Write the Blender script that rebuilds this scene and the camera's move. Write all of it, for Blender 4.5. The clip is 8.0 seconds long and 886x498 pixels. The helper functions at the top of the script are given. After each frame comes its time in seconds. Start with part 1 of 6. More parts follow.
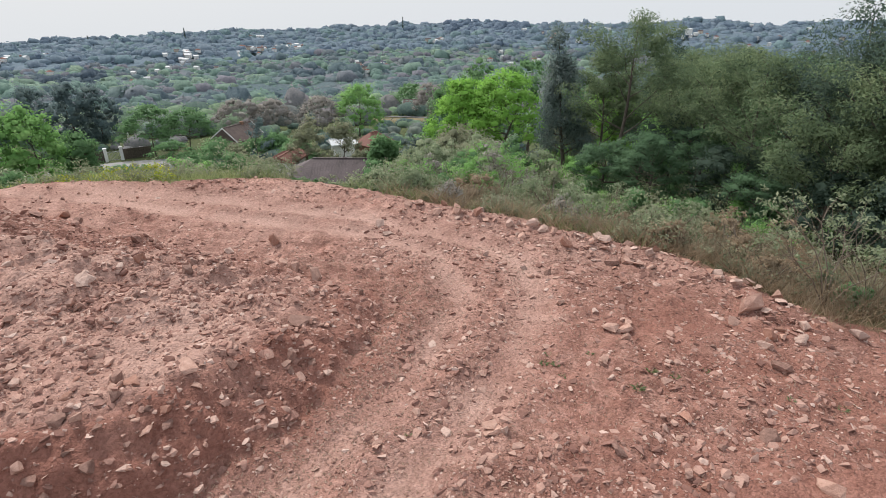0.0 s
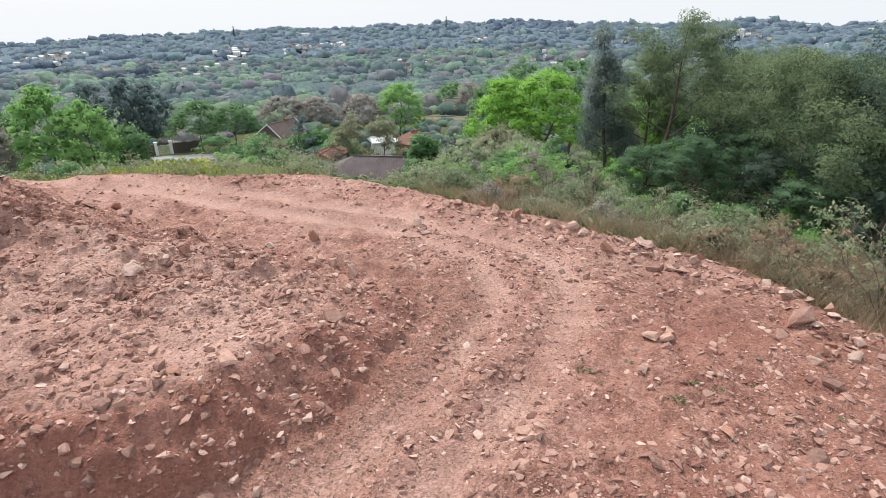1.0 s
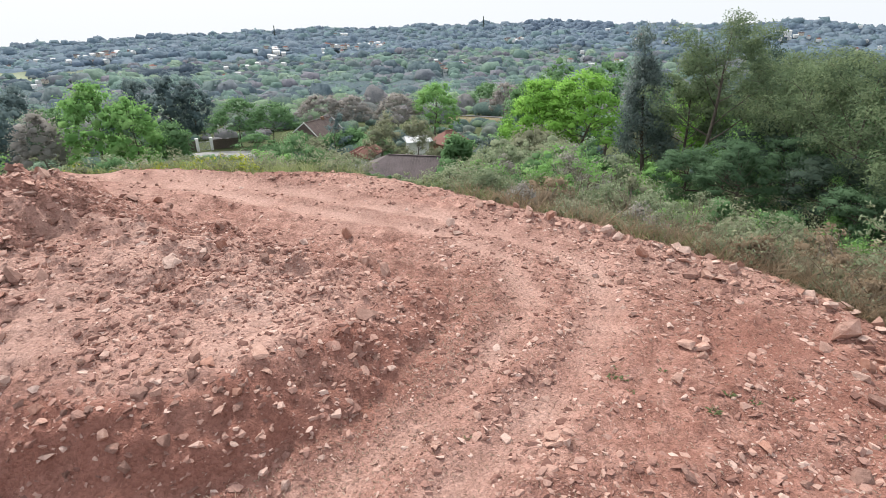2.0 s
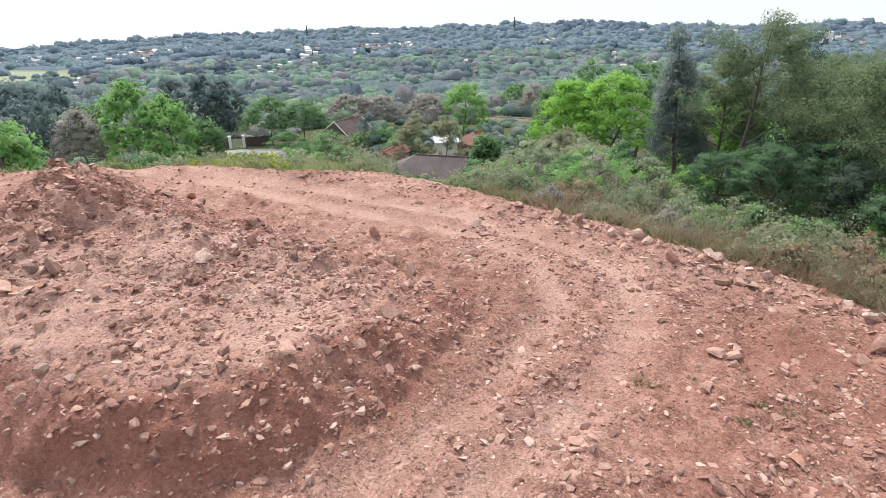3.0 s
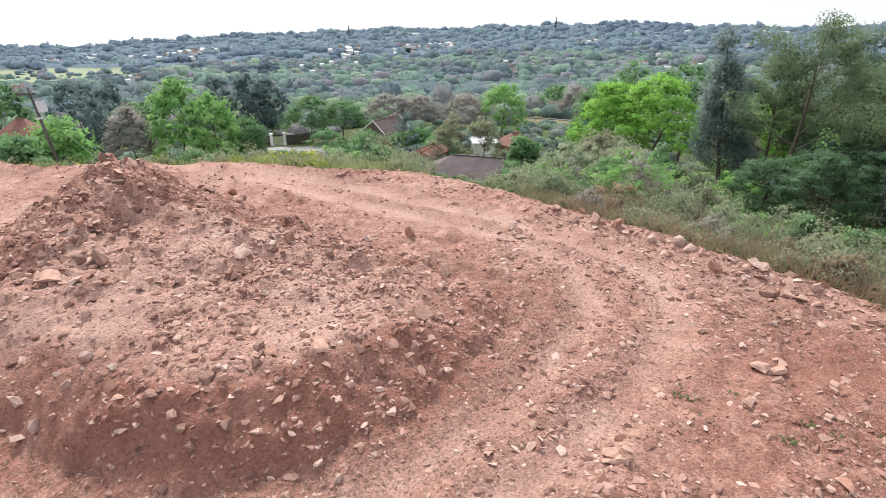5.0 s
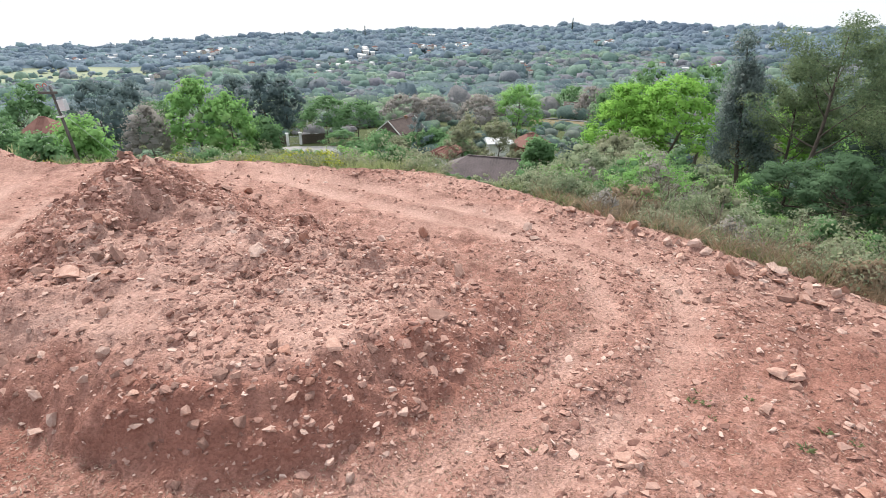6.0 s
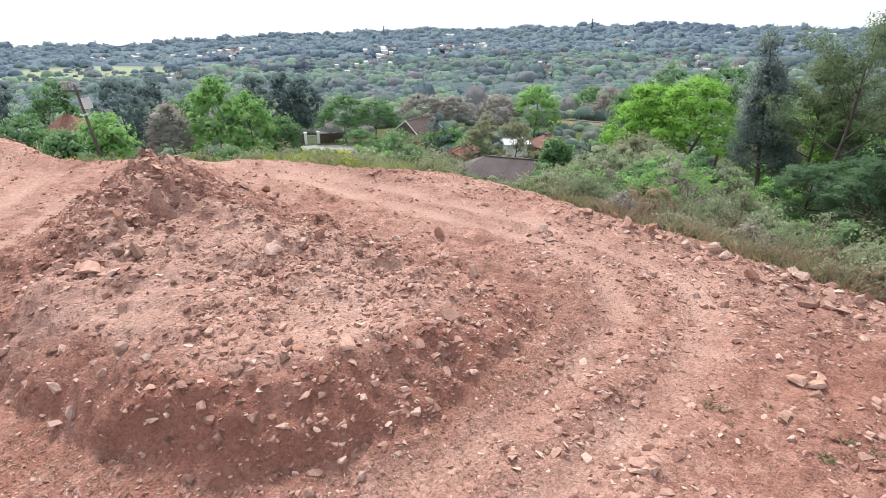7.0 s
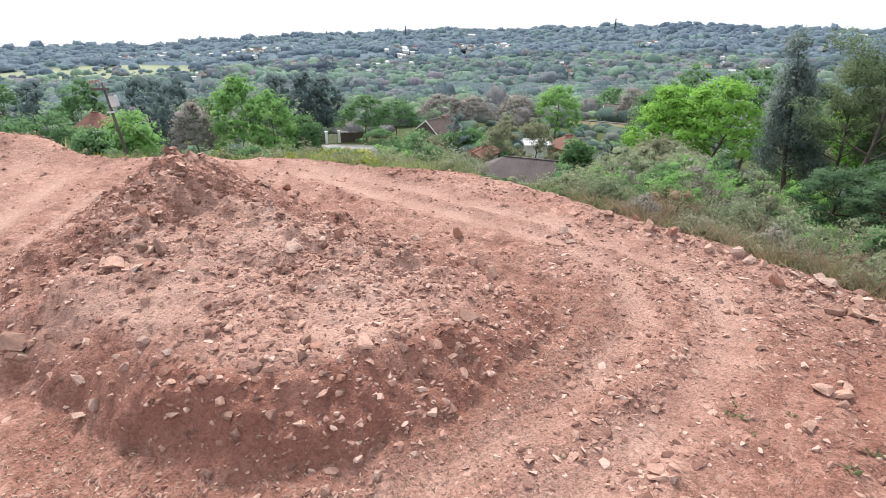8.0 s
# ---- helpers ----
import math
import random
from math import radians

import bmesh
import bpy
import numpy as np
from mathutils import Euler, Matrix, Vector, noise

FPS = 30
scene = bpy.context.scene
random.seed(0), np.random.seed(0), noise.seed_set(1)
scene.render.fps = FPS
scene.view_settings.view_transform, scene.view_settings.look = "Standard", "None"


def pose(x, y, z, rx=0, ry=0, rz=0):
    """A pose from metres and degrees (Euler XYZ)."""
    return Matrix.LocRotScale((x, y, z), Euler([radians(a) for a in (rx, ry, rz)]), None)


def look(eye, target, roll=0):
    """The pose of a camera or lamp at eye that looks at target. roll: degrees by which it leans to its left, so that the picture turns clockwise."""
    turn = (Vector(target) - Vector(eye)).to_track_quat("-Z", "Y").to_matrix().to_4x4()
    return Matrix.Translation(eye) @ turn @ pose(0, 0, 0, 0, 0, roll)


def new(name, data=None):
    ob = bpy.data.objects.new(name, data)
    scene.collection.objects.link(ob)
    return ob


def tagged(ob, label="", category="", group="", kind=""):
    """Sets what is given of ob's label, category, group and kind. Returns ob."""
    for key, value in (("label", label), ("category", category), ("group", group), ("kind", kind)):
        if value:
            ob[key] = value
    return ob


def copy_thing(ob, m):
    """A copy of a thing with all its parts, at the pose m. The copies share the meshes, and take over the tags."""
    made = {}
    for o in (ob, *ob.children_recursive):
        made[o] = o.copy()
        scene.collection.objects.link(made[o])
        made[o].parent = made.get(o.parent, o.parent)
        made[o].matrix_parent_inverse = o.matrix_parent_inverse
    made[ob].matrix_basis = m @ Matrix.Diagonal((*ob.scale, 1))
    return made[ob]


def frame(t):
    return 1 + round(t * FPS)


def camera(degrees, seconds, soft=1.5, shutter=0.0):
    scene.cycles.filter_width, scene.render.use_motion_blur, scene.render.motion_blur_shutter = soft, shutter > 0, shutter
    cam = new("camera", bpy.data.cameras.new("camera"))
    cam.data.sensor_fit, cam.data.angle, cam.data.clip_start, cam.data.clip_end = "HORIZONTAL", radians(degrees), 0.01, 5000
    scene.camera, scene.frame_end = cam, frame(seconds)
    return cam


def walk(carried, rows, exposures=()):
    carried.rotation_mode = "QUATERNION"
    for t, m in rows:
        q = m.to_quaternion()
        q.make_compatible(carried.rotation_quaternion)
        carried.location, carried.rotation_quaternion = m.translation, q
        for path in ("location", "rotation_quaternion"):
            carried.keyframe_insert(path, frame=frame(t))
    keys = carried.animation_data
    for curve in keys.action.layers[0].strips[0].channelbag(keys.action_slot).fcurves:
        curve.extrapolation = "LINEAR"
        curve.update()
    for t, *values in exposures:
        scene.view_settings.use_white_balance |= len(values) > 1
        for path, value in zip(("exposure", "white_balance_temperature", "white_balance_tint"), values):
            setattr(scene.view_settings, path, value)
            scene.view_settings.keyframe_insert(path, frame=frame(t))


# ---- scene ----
EYE = 6.0          # the drone hovers six metres over the graded earth
cam = camera(76.55, 8.0, soft=0.7)
# seconds, drift east, drift north, drift up, yaw to the left, pitch
ROWS = [
    (0.0, 0.041, -0.165, 0.009, -13.578, -24.31),
    (0.5, 0.047, -0.141, 0.007, -11.320, -24.35),
    (1.0, 0.038, -0.100, 0.007, -9.483, -24.40),
    (1.5, 0.038, -0.071, 0.000, -7.672, -24.40),
    (3.0, 0.021, -0.062, 0.002, -3.043, -24.38),
    (3.5, 0.023, -0.060, 0.002, -1.869, -24.36),
    (4.0, 0.017, -0.040, 0.002, -0.858, -24.35),
    (4.5, 0.008, -0.005, 0.000, 0.000, -24.36),
    (6.0, 0.006, 0.033, -0.005, 2.334, -24.32),
    (6.5, 0.018, 0.041, -0.008, 3.103, -24.30),
    (7.0, 0.022, 0.046, -0.008, 4.103, -24.31),
    (7.5, 0.020, 0.064, -0.012, 5.125, -24.32),
    (8.0, 0.010, 0.075, -0.014, 6.150, -24.31),
]
EXPOSURES = [(t, stops, 6330, 10) for t, stops in ((0.0, -0.18), (0.5, 0.04), (1.0, 0.09), (1.5, 0.12), (3.5, 0.23), (8.0, 0.27))]
walk(cam, [(t, pose(x, y, EYE + z, 90 + pitch, 0, yaw) @ pose(0, 0, 0, 0, 0, 0.21)) for t, x, y, z, yaw, pitch in ROWS], EXPOSURES)

# ---- sky and sun: a bright, thinly overcast midday ----
SUN_AZ, SUN_EL = -22.0, 48.0          # bearing and height of the sun, degrees
world = bpy.data.worlds.new("overcast_sky")
scene.world = world
world.use_nodes = True
wn = world.node_tree
wn.nodes.clear()
w_out = wn.nodes.new("ShaderNodeOutputWorld")
w_sky = wn.nodes.new("ShaderNodeTexSky")
w_sky.sky_type, w_sky.sun_disc = "NISHITA", False
w_sky.sun_elevation, w_sky.sun_rotation = radians(SUN_EL), radians(SUN_AZ)
w_sky.air_density, w_sky.dust_density, w_sky.ozone_density = 1.0, 4.0, 1.0
w_b1 = wn.nodes.new("ShaderNodeBackground")
w_b1.inputs[1].default_value = 0.05
w_b2 = wn.nodes.new("ShaderNodeBackground")
w_b2.inputs[0].default_value, w_b2.inputs[1].default_value = (0.935, 0.968, 1.0, 1), 0.86
w_add = wn.nodes.new("ShaderNodeAddShader")
wn.links.new(w_sky.outputs[0], w_b1.inputs[0])
wn.links.new(w_b1.outputs[0], w_add.inputs[0])
wn.links.new(w_b2.outputs[0], w_add.inputs[1])
wn.links.new(w_add.outputs[0], w_out.inputs[0])
sun_data = bpy.data.lights.new("sun", "SUN")
sun_data.energy, sun_data.angle, sun_data.color = 3.7, radians(11), (1.0, 0.95, 0.88)
sun = new("sun", sun_data)
sa, se = radians(SUN_AZ), radians(SUN_EL)
sun.matrix_world = look((40 * math.sin(sa) * math.cos(se), 40 * math.cos(sa) * math.cos(se), 40 * math.sin(se)), (0, 0, 0))


# ---- materials ----
def nodes_of(name):
    m = bpy.data.materials.new(name)
    m.use_nodes = True
    nt = m.node_tree
    return m, nt, nt.nodes["Principled BSDF"]


def nd(nt, kind, **inputs):
    n = nt.nodes.new(kind)
    for k, v in inputs.items():
        n.inputs[k.replace("_", " ")].default_value = v
    return n


def noise_node(nt, scale, detail=4.0, rough=0.55):
    co = nt.nodes.new("ShaderNodeTexCoord")
    n = nd(nt, "ShaderNodeTexNoise", Scale=scale, Detail=detail, Roughness=rough)
    nt.links.new(co.outputs["Object"], n.inputs["Vector"])
    return n


def ramp(nt, source, stops):
    r = nt.nodes.new("ShaderNodeValToRGB")
    r.color_ramp.elements[0].position, r.color_ramp.elements[0].color = stops[0][0], (*stops[0][1], 1)
    r.color_ramp.elements[1].position, r.color_ramp.elements[1].color = stops[-1][0], (*stops[-1][1], 1)
    for p, c in stops[1:-1]:
        r.color_ramp.elements.new(p).color = (*c, 1)
    nt.links.new(source, r.inputs[0])
    return r


def mixed(nt, fac, a, b, mode="MIX"):
    m = nt.nodes.new("ShaderNodeMix")
    m.data_type, m.blend_type = "RGBA", mode
    for value, socket in ((fac, m.inputs[0]), (a, m.inputs[6]), (b, m.inputs[7])):
        if isinstance(value, (int, float)):
            socket.default_value = value
        elif isinstance(value, tuple):
            socket.default_value = (*value, 1)
        else:
            nt.links.new(value, socket)
    return m.outputs[2]


def bump(nt, bsdf, height, strength=0.4, distance=0.02):
    b = nd(nt, "ShaderNodeBump", Strength=strength, Distance=distance)
    nt.links.new(height, b.inputs["Height"])
    nt.links.new(b.outputs[0], bsdf.inputs["Normal"])


def mat_plain(name, low, high, scale=3.0, rough=0.85, metal=0.0, bump_d=0.01, vary=0.0):
    """A worn surface between two colours at two scales of grain."""
    m, nt, b = nodes_of(name)
    n1, n2 = noise_node(nt, scale), noise_node(nt, scale * 9)
    mean = mixed(nt, 0.45, n1.outputs["Fac"], n2.outputs["Fac"])
    r = ramp(nt, mean, [(0.33, low), (0.67, high)])
    out = r.outputs[0]
    if vary:
        info = nt.nodes.new("ShaderNodeObjectInfo")
        shade = ramp(nt, info.outputs["Random"], [(0.0, (1 - vary,) * 3), (1.0, (1 + vary,) * 3)])
        out = mixed(nt, 1.0, out, shade.outputs[0], "MULTIPLY")
    nt.links.new(out, b.inputs["Base Color"])
    b.inputs["Roughness"].default_value, b.inputs["Metallic"].default_value = rough, metal
    b.inputs["Specular IOR Level"].default_value = 0.25
    if bump_d:
        bump(nt, b, n2.outputs["Fac"], 0.5, bump_d)
    return m


def mat_leaf(name, stops, translucent=0.5, rough=0.75, spec=0.08, grove=0.35, mixing=0.4):
    """Leaves that vary one by one, with light coming through them."""
    m, nt, b = nodes_of(name)
    geo = nt.nodes.new("ShaderNodeNewGeometry")
    big = noise_node(nt, grove, 2.0)
    mean = mixed(nt, min(0.9, mixing + 0.28), geo.outputs["Random Per Island"], big.outputs["Fac"])
    r = ramp(nt, mean, stops)
    nt.links.new(r.outputs[0], b.inputs["Base Color"])
    b.inputs["Roughness"].default_value, b.inputs["Specular IOR Level"].default_value = rough, spec
    if translucent:
        tr = nt.nodes.new("ShaderNodeBsdfTranslucent")
        nt.links.new(r.outputs[0], tr.inputs["Color"])
        mx = nt.nodes.new("ShaderNodeMixShader")
        mx.inputs[0].default_value = translucent
        nt.links.new(b.outputs[0], mx.inputs[1])
        nt.links.new(tr.outputs[0], mx.inputs[2])
        nt.links.new(mx.outputs[0], nt.nodes["Material Output"].inputs["Surface"])
    return m


def mat_ground():
    """Red graded subsoil, compacted and pale in the wheel tracks, and the weedy earth of the hillside around it."""
    m, nt, b = nodes_of("earth")
    big, mid, fine, speck = (noise_node(nt, s, d) for s, d in ((0.35, 4.0), (2.2, 5.0), (14.0, 5.0), (60.0, 3.0)))
    soil = ramp(nt, mid.outputs["Fac"], [(0.3, (0.218, 0.103, 0.080)), (0.5, (0.355, 0.192, 0.151)), (0.7, (0.49, 0.297, 0.239))]).outputs[0]
    blotch = ramp(nt, big.outputs["Fac"], [(0.35, (0.78, 0.72, 0.70)), (0.65, (1.12, 1.1, 1.08))]).outputs[0]
    soil = mixed(nt, 1.0, soil, blotch, "MULTIPLY")
    grain = ramp(nt, fine.outputs["Fac"], [(0.3, (0.74, 0.71, 0.69)), (0.5, (1.0, 1.0, 1.0)), (0.72, (1.2, 1.2, 1.2))]).outputs[0]
    soil = mixed(nt, 1.0, soil, grain, "MULTIPLY")
    cells = nd(nt, "ShaderNodeTexVoronoi", Scale=8.0, Randomness=1.0)
    small = nd(nt, "ShaderNodeTexVoronoi", Scale=24.0, Randomness=1.0)
    spot = nt.nodes.new("ShaderNodeTexCoord")
    for v in (cells, small):
        nt.links.new(spot.outputs["Object"], v.inputs["Vector"])
    clod = ramp(nt, cells.outputs["Color"], [(0.25, (0.62, 0.58, 0.56)), (0.5, (1.0, 1.0, 1.0)), (0.85, (1.22, 1.24, 1.26))]).outputs[0]
    chip = ramp(nt, small.outputs["Color"], [(0.2, (0.78, 0.76, 0.74)), (0.5, (1.0, 1.0, 1.0)), (0.9, (1.16, 1.18, 1.2))]).outputs[0]
    soil = mixed(nt, 0.55, soil, clod, "MULTIPLY")
    soil = mixed(nt, 0.8, soil, chip, "MULTIPLY")
    dots = ramp(nt, speck.outputs["Fac"], [(0.62, (0, 0, 0)), (0.7, (1, 1, 1))]).outputs[0]
    soil = mixed(nt, dots, soil, (0.50, 0.36, 0.29))
    at = nt.nodes.new("ShaderNodeAttribute")
    at.attribute_name = "track"
    soil = mixed(nt, at.outputs["Fac"], soil, mixed(nt, 0.7, (0.51, 0.326, 0.264), mixed(nt, 0.6, chip, grain, "MULTIPLY"), "MULTIPLY"))
    dark_soil = nt.nodes.new("ShaderNodeAttribute")
    dark_soil.attribute_name = "dark_soil"
    soil = mixed(nt, dark_soil.outputs["Fac"], soil, mixed(nt, 0.7, (0.29, 0.134, 0.100), mixed(nt, 0.6, chip, grain, "MULTIPLY"), "MULTIPLY"))
    weeds = ramp(nt, mid.outputs["Fac"], [(0.3, (0.035, 0.05, 0.02)), (0.55, (0.075, 0.095, 0.035)), (0.7, (0.14, 0.13, 0.06))]).outputs[0]
    mead = nt.nodes.new("ShaderNodeAttribute")
    mead.attribute_name = "meadow"
    weeds = mixed(nt, mead.outputs["Fac"], weeds, mixed(nt, 0.5, (0.27, 0.305, 0.205), blotch, "MULTIPLY"))
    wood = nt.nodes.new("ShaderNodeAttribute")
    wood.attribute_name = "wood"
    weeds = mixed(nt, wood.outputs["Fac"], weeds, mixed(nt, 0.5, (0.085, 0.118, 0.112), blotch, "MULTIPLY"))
    straw = nt.nodes.new("ShaderNodeAttribute")
    straw.attribute_name = "straw"
    weeds = mixed(nt, straw.outputs["Fac"], weeds, (0.25, 0.19, 0.115))
    bare = nt.nodes.new("ShaderNodeAttribute")
    bare.attribute_name = "bare"
    edge = nt.nodes.new("ShaderNodeMath")
    edge.operation = "ADD"
    nt.links.new(bare.outputs["Fac"], edge.inputs[0])
    wob = ramp(nt, mid.outputs["Fac"], [(0.3, (-0.0, -0.0, -0.0)), (0.7, (0.5, 0.5, 0.5))]).outputs[0]
    nt.links.new(wob, edge.inputs[1])
    cut = ramp(nt, edge.outputs[0], [(0.6, (0, 0, 0)), (0.85, (1, 1, 1))]).outputs[0]
    nt.links.new(mixed(nt, cut, weeds, soil), b.inputs["Base Color"])
    b.inputs["Roughness"].default_value, b.inputs["Specular IOR Level"].default_value = 0.95, 0.15
    h = mixed(nt, 0.35, fine.outputs["Fac"], speck.outputs["Fac"])
    h = mixed(nt, 0.5, h, mixed(nt, 0.55, cells.outputs["Distance"], small.outputs["Distance"]), "SUBTRACT")
    bump(nt, b, h, 1.0, 0.075)
    return m


M_EARTH = mat_ground()
M_BARK = mat_plain("bark", (0.055, 0.045, 0.036), (0.17, 0.14, 0.115), 6.0, 0.9, 0, 0.02)
M_BARK_PALE = mat_plain("pale_bark", (0.14, 0.12, 0.10), (0.30, 0.27, 0.23), 5.0, 0.85, 0, 0.015)
def mat_canopy(name, stops, scale):
    """A far tree canopy: each crown has a tone of its own, mottled by its clumps of leaves."""
    m, nt, b = nodes_of(name)
    tone = nt.nodes.new("ShaderNodeAttribute")
    tone.attribute_name = "tone"
    r = ramp(nt, tone.outputs["Fac"], stops)
    knots = noise_node(nt, scale, 5.0, 0.7)
    shade = ramp(nt, knots.outputs["Fac"], [(0.38, (0.82, 0.84, 0.86)), (0.62, (1.18, 1.16, 1.14))])
    nt.links.new(mixed(nt, 1.0, r.outputs[0], shade.outputs[0], "MULTIPLY"), b.inputs["Base Color"])
    b.inputs["Roughness"].default_value, b.inputs["Specular IOR Level"].default_value = 0.8, 0.1
    tr = nt.nodes.new("ShaderNodeBsdfTranslucent")
    nt.links.new(b.inputs["Base Color"].links[0].from_socket, tr.inputs["Color"])
    mx = nt.nodes.new("ShaderNodeMixShader")
    mx.inputs[0].default_value = 0.42
    nt.links.new(b.outputs[0], mx.inputs[1])
    nt.links.new(tr.outputs[0], mx.inputs[2])
    nt.links.new(mx.outputs[0], nt.nodes["Material Output"].inputs["Surface"])
    return m


M_LEAF_GREEN = mat_leaf("leaf_green", [(0.2, (0.083, 0.164, 0.077)), (0.5, (0.168, 0.299, 0.130)), (0.8, (0.282, 0.432, 0.233))], mixing=0.6)
M_LEAF_BROAD = mat_leaf("leaf_broad", [(0.2, (0.075, 0.135, 0.075)), (0.5, (0.12, 0.205, 0.11)), (0.8, (0.19, 0.29, 0.16))], mixing=0.6)
M_LEAF_LIME = mat_leaf("leaf_lime", [(0.2, (0.167, 0.339, 0.062)), (0.5, (0.279, 0.516, 0.103)), (0.8, (0.406, 0.652, 0.164))], 0.5, mixing=0.6)
M_LEAF_FRESH = mat_leaf("leaf_fresh", [(0.2, (0.142, 0.278, 0.089)), (0.5, (0.255, 0.463, 0.147)), (0.8, (0.444, 0.623, 0.246))], 0.5, mixing=0.65)
M_LEAF_DARK = mat_leaf("leaf_dark", [(0.2, (0.086, 0.128, 0.129)), (0.5, (0.149, 0.207, 0.204)), (0.8, (0.239, 0.307, 0.275))], 0.5, mixing=0.6)
M_LEAF_GUM = mat_leaf("leaf_gum", [(0.2, (0.107, 0.150, 0.140)), (0.5, (0.172, 0.228, 0.205)), (0.8, (0.311, 0.366, 0.334))], 0.5, 0.5, 0.3)
M_LEAF_WATTLE = mat_leaf("leaf_wattle", [(0.25, (0.092, 0.134, 0.079)), (0.5, (0.174, 0.236, 0.126)), (0.75, (0.305, 0.366, 0.205))], 0.5, mixing=0.6, grove=0.6)
M_LEAF_OLIVE = mat_leaf("leaf_olive", [(0.2, (0.161, 0.173, 0.109)), (0.5, (0.295, 0.308, 0.197)), (0.8, (0.454, 0.445, 0.328))], 0.5, mixing=0.6)
M_LEAF_MAUVE = mat_leaf("leaf_mauve", [(0.2, (0.240, 0.222, 0.194)), (0.5, (0.360, 0.336, 0.300)), (0.8, (0.504, 0.462, 0.438))], 0.5)
M_WEED = mat_leaf("weed_leaf", [(0.25, (0.146, 0.200, 0.110)), (0.45, (0.254, 0.317, 0.177)), (0.6, (0.371, 0.381, 0.244)), (0.8, (0.489, 0.452, 0.332))], 0.5, mixing=0.55, grove=0.5)
M_GRASS = mat_leaf("rank_grass", [(0.2, (0.155, 0.218, 0.090)), (0.5, (0.258, 0.311, 0.144)), (0.8, (0.414, 0.389, 0.216))], 0.5)
M_LEAF_SILVER = mat_leaf("leaf_silver", [(0.2, (0.166, 0.222, 0.123)), (0.5, (0.282, 0.337, 0.202)), (0.85, (0.563, 0.579, 0.420))], 0.5)
M_LEAF_VALLEY = mat_canopy("leaf_valley", [(0.05, (0.091, 0.132, 0.141)), (0.25, (0.158, 0.230, 0.184)), (0.42, (0.294, 0.266, 0.283)), (0.5, (0.212, 0.304, 0.207)), (0.75, (0.274, 0.375, 0.235)), (0.95, (0.357, 0.480, 0.298))], 1.3)
# far canopies turn paler and bluer with distance: haze put into the leaf colour
M_LEAF_HILL_HAZE = mat_canopy("leaf_hill_haze", [(0.02, (0.102, 0.135, 0.173)), (0.15, (0.131, 0.177, 0.204)), (0.35, (0.168, 0.231, 0.241)), (0.48, (0.265, 0.256, 0.290)), (0.55, (0.188, 0.268, 0.244)), (0.7, (0.207, 0.313, 0.260)), (0.9, (0.309, 0.404, 0.300))], 0.5)
M_LEAF_RIDGE_HAZE = mat_canopy("leaf_ridge_haze", [(0.02, (0.162, 0.211, 0.278)), (0.15, (0.186, 0.245, 0.311)), (0.4, (0.208, 0.279, 0.330)), (0.6, (0.244, 0.299, 0.356)), (0.75, (0.211, 0.299, 0.324)), (0.9, (0.249, 0.349, 0.342))], 0.26)
M_PALE = mat_leaf("pale_grass", [(0.2, (0.26, 0.31, 0.14)), (0.5, (0.38, 0.42, 0.20)), (0.8, (0.52, 0.52, 0.30))], 0.5)
M_DRY = mat_leaf("dry_grass", [(0.2, (0.20, 0.14, 0.09)), (0.5, (0.36, 0.275, 0.185)), (0.8, (0.52, 0.43, 0.31))], 0.5)
M_LEAF_DEEP = mat_leaf("leaf_deep", [(0.2, (0.046, 0.071, 0.055)), (0.5, (0.088, 0.131, 0.098)), (0.8, (0.158, 0.213, 0.152))], 0.5, mixing=0.6, grove=0.7)
M_TUFT = mat_leaf("tuft_grass", [(0.2, (0.22, 0.26, 0.13)), (0.5, (0.31, 0.36, 0.19)), (0.8, (0.44, 0.44, 0.28))], 0.5)
M_STALK = mat_leaf("dry_stalk", [(0.2, (0.20, 0.15, 0.10)), (0.5, (0.32, 0.26, 0.18)), (0.8, (0.44, 0.38, 0.29))], 0.1)
M_FLOWER = mat_leaf("yellow_flower", [(0.2, (0.161, 0.230, 0.055)), (0.5, (0.380, 0.414, 0.055)), (0.8, (0.713, 0.644, 0.066))], 0.3)

# ---- terrain ----
EDGE = [(-180, 24.0), (-110, 26.0), (-60, 34.0), (-45, 31.5), (-42.5, 30.0), (-40.5, 27.2), (-37, 25.4), (-25.7, 23.4), (-20, 22.6), (-14, 20.75), (-6.4, 20.2), (-1, 19.2), (5, 18.2), (10.6, 16.8), (17, 15.9),
        (23.5, 15.1), (30, 14.45), (34.5, 14.2), (39.3, 13.8), (44.4, 13.3), (50, 12.4), (57, 12.3), (75, 13.0), (110, 17.0), (180, 24.0)]
FALL = [(0, 0), (20, 0), (27, -1.2), (40, -6.6), (62, -15.3), (80, -18.0), (110, -21.0), (250, -38), (450, -62), (650, -75), (900, -72), (1200, -63), (1480, -56), (1700, -68), (2300, -190), (4500, -420), (9000, -900)]
FAR_TILT = [(-60, -44), (-41, -44), (-30, -44), (-20, -35), (-10, -27), (10, -10), (30, -4), (36, 6), (60, 6)]       # the far ridge stands lower to the west
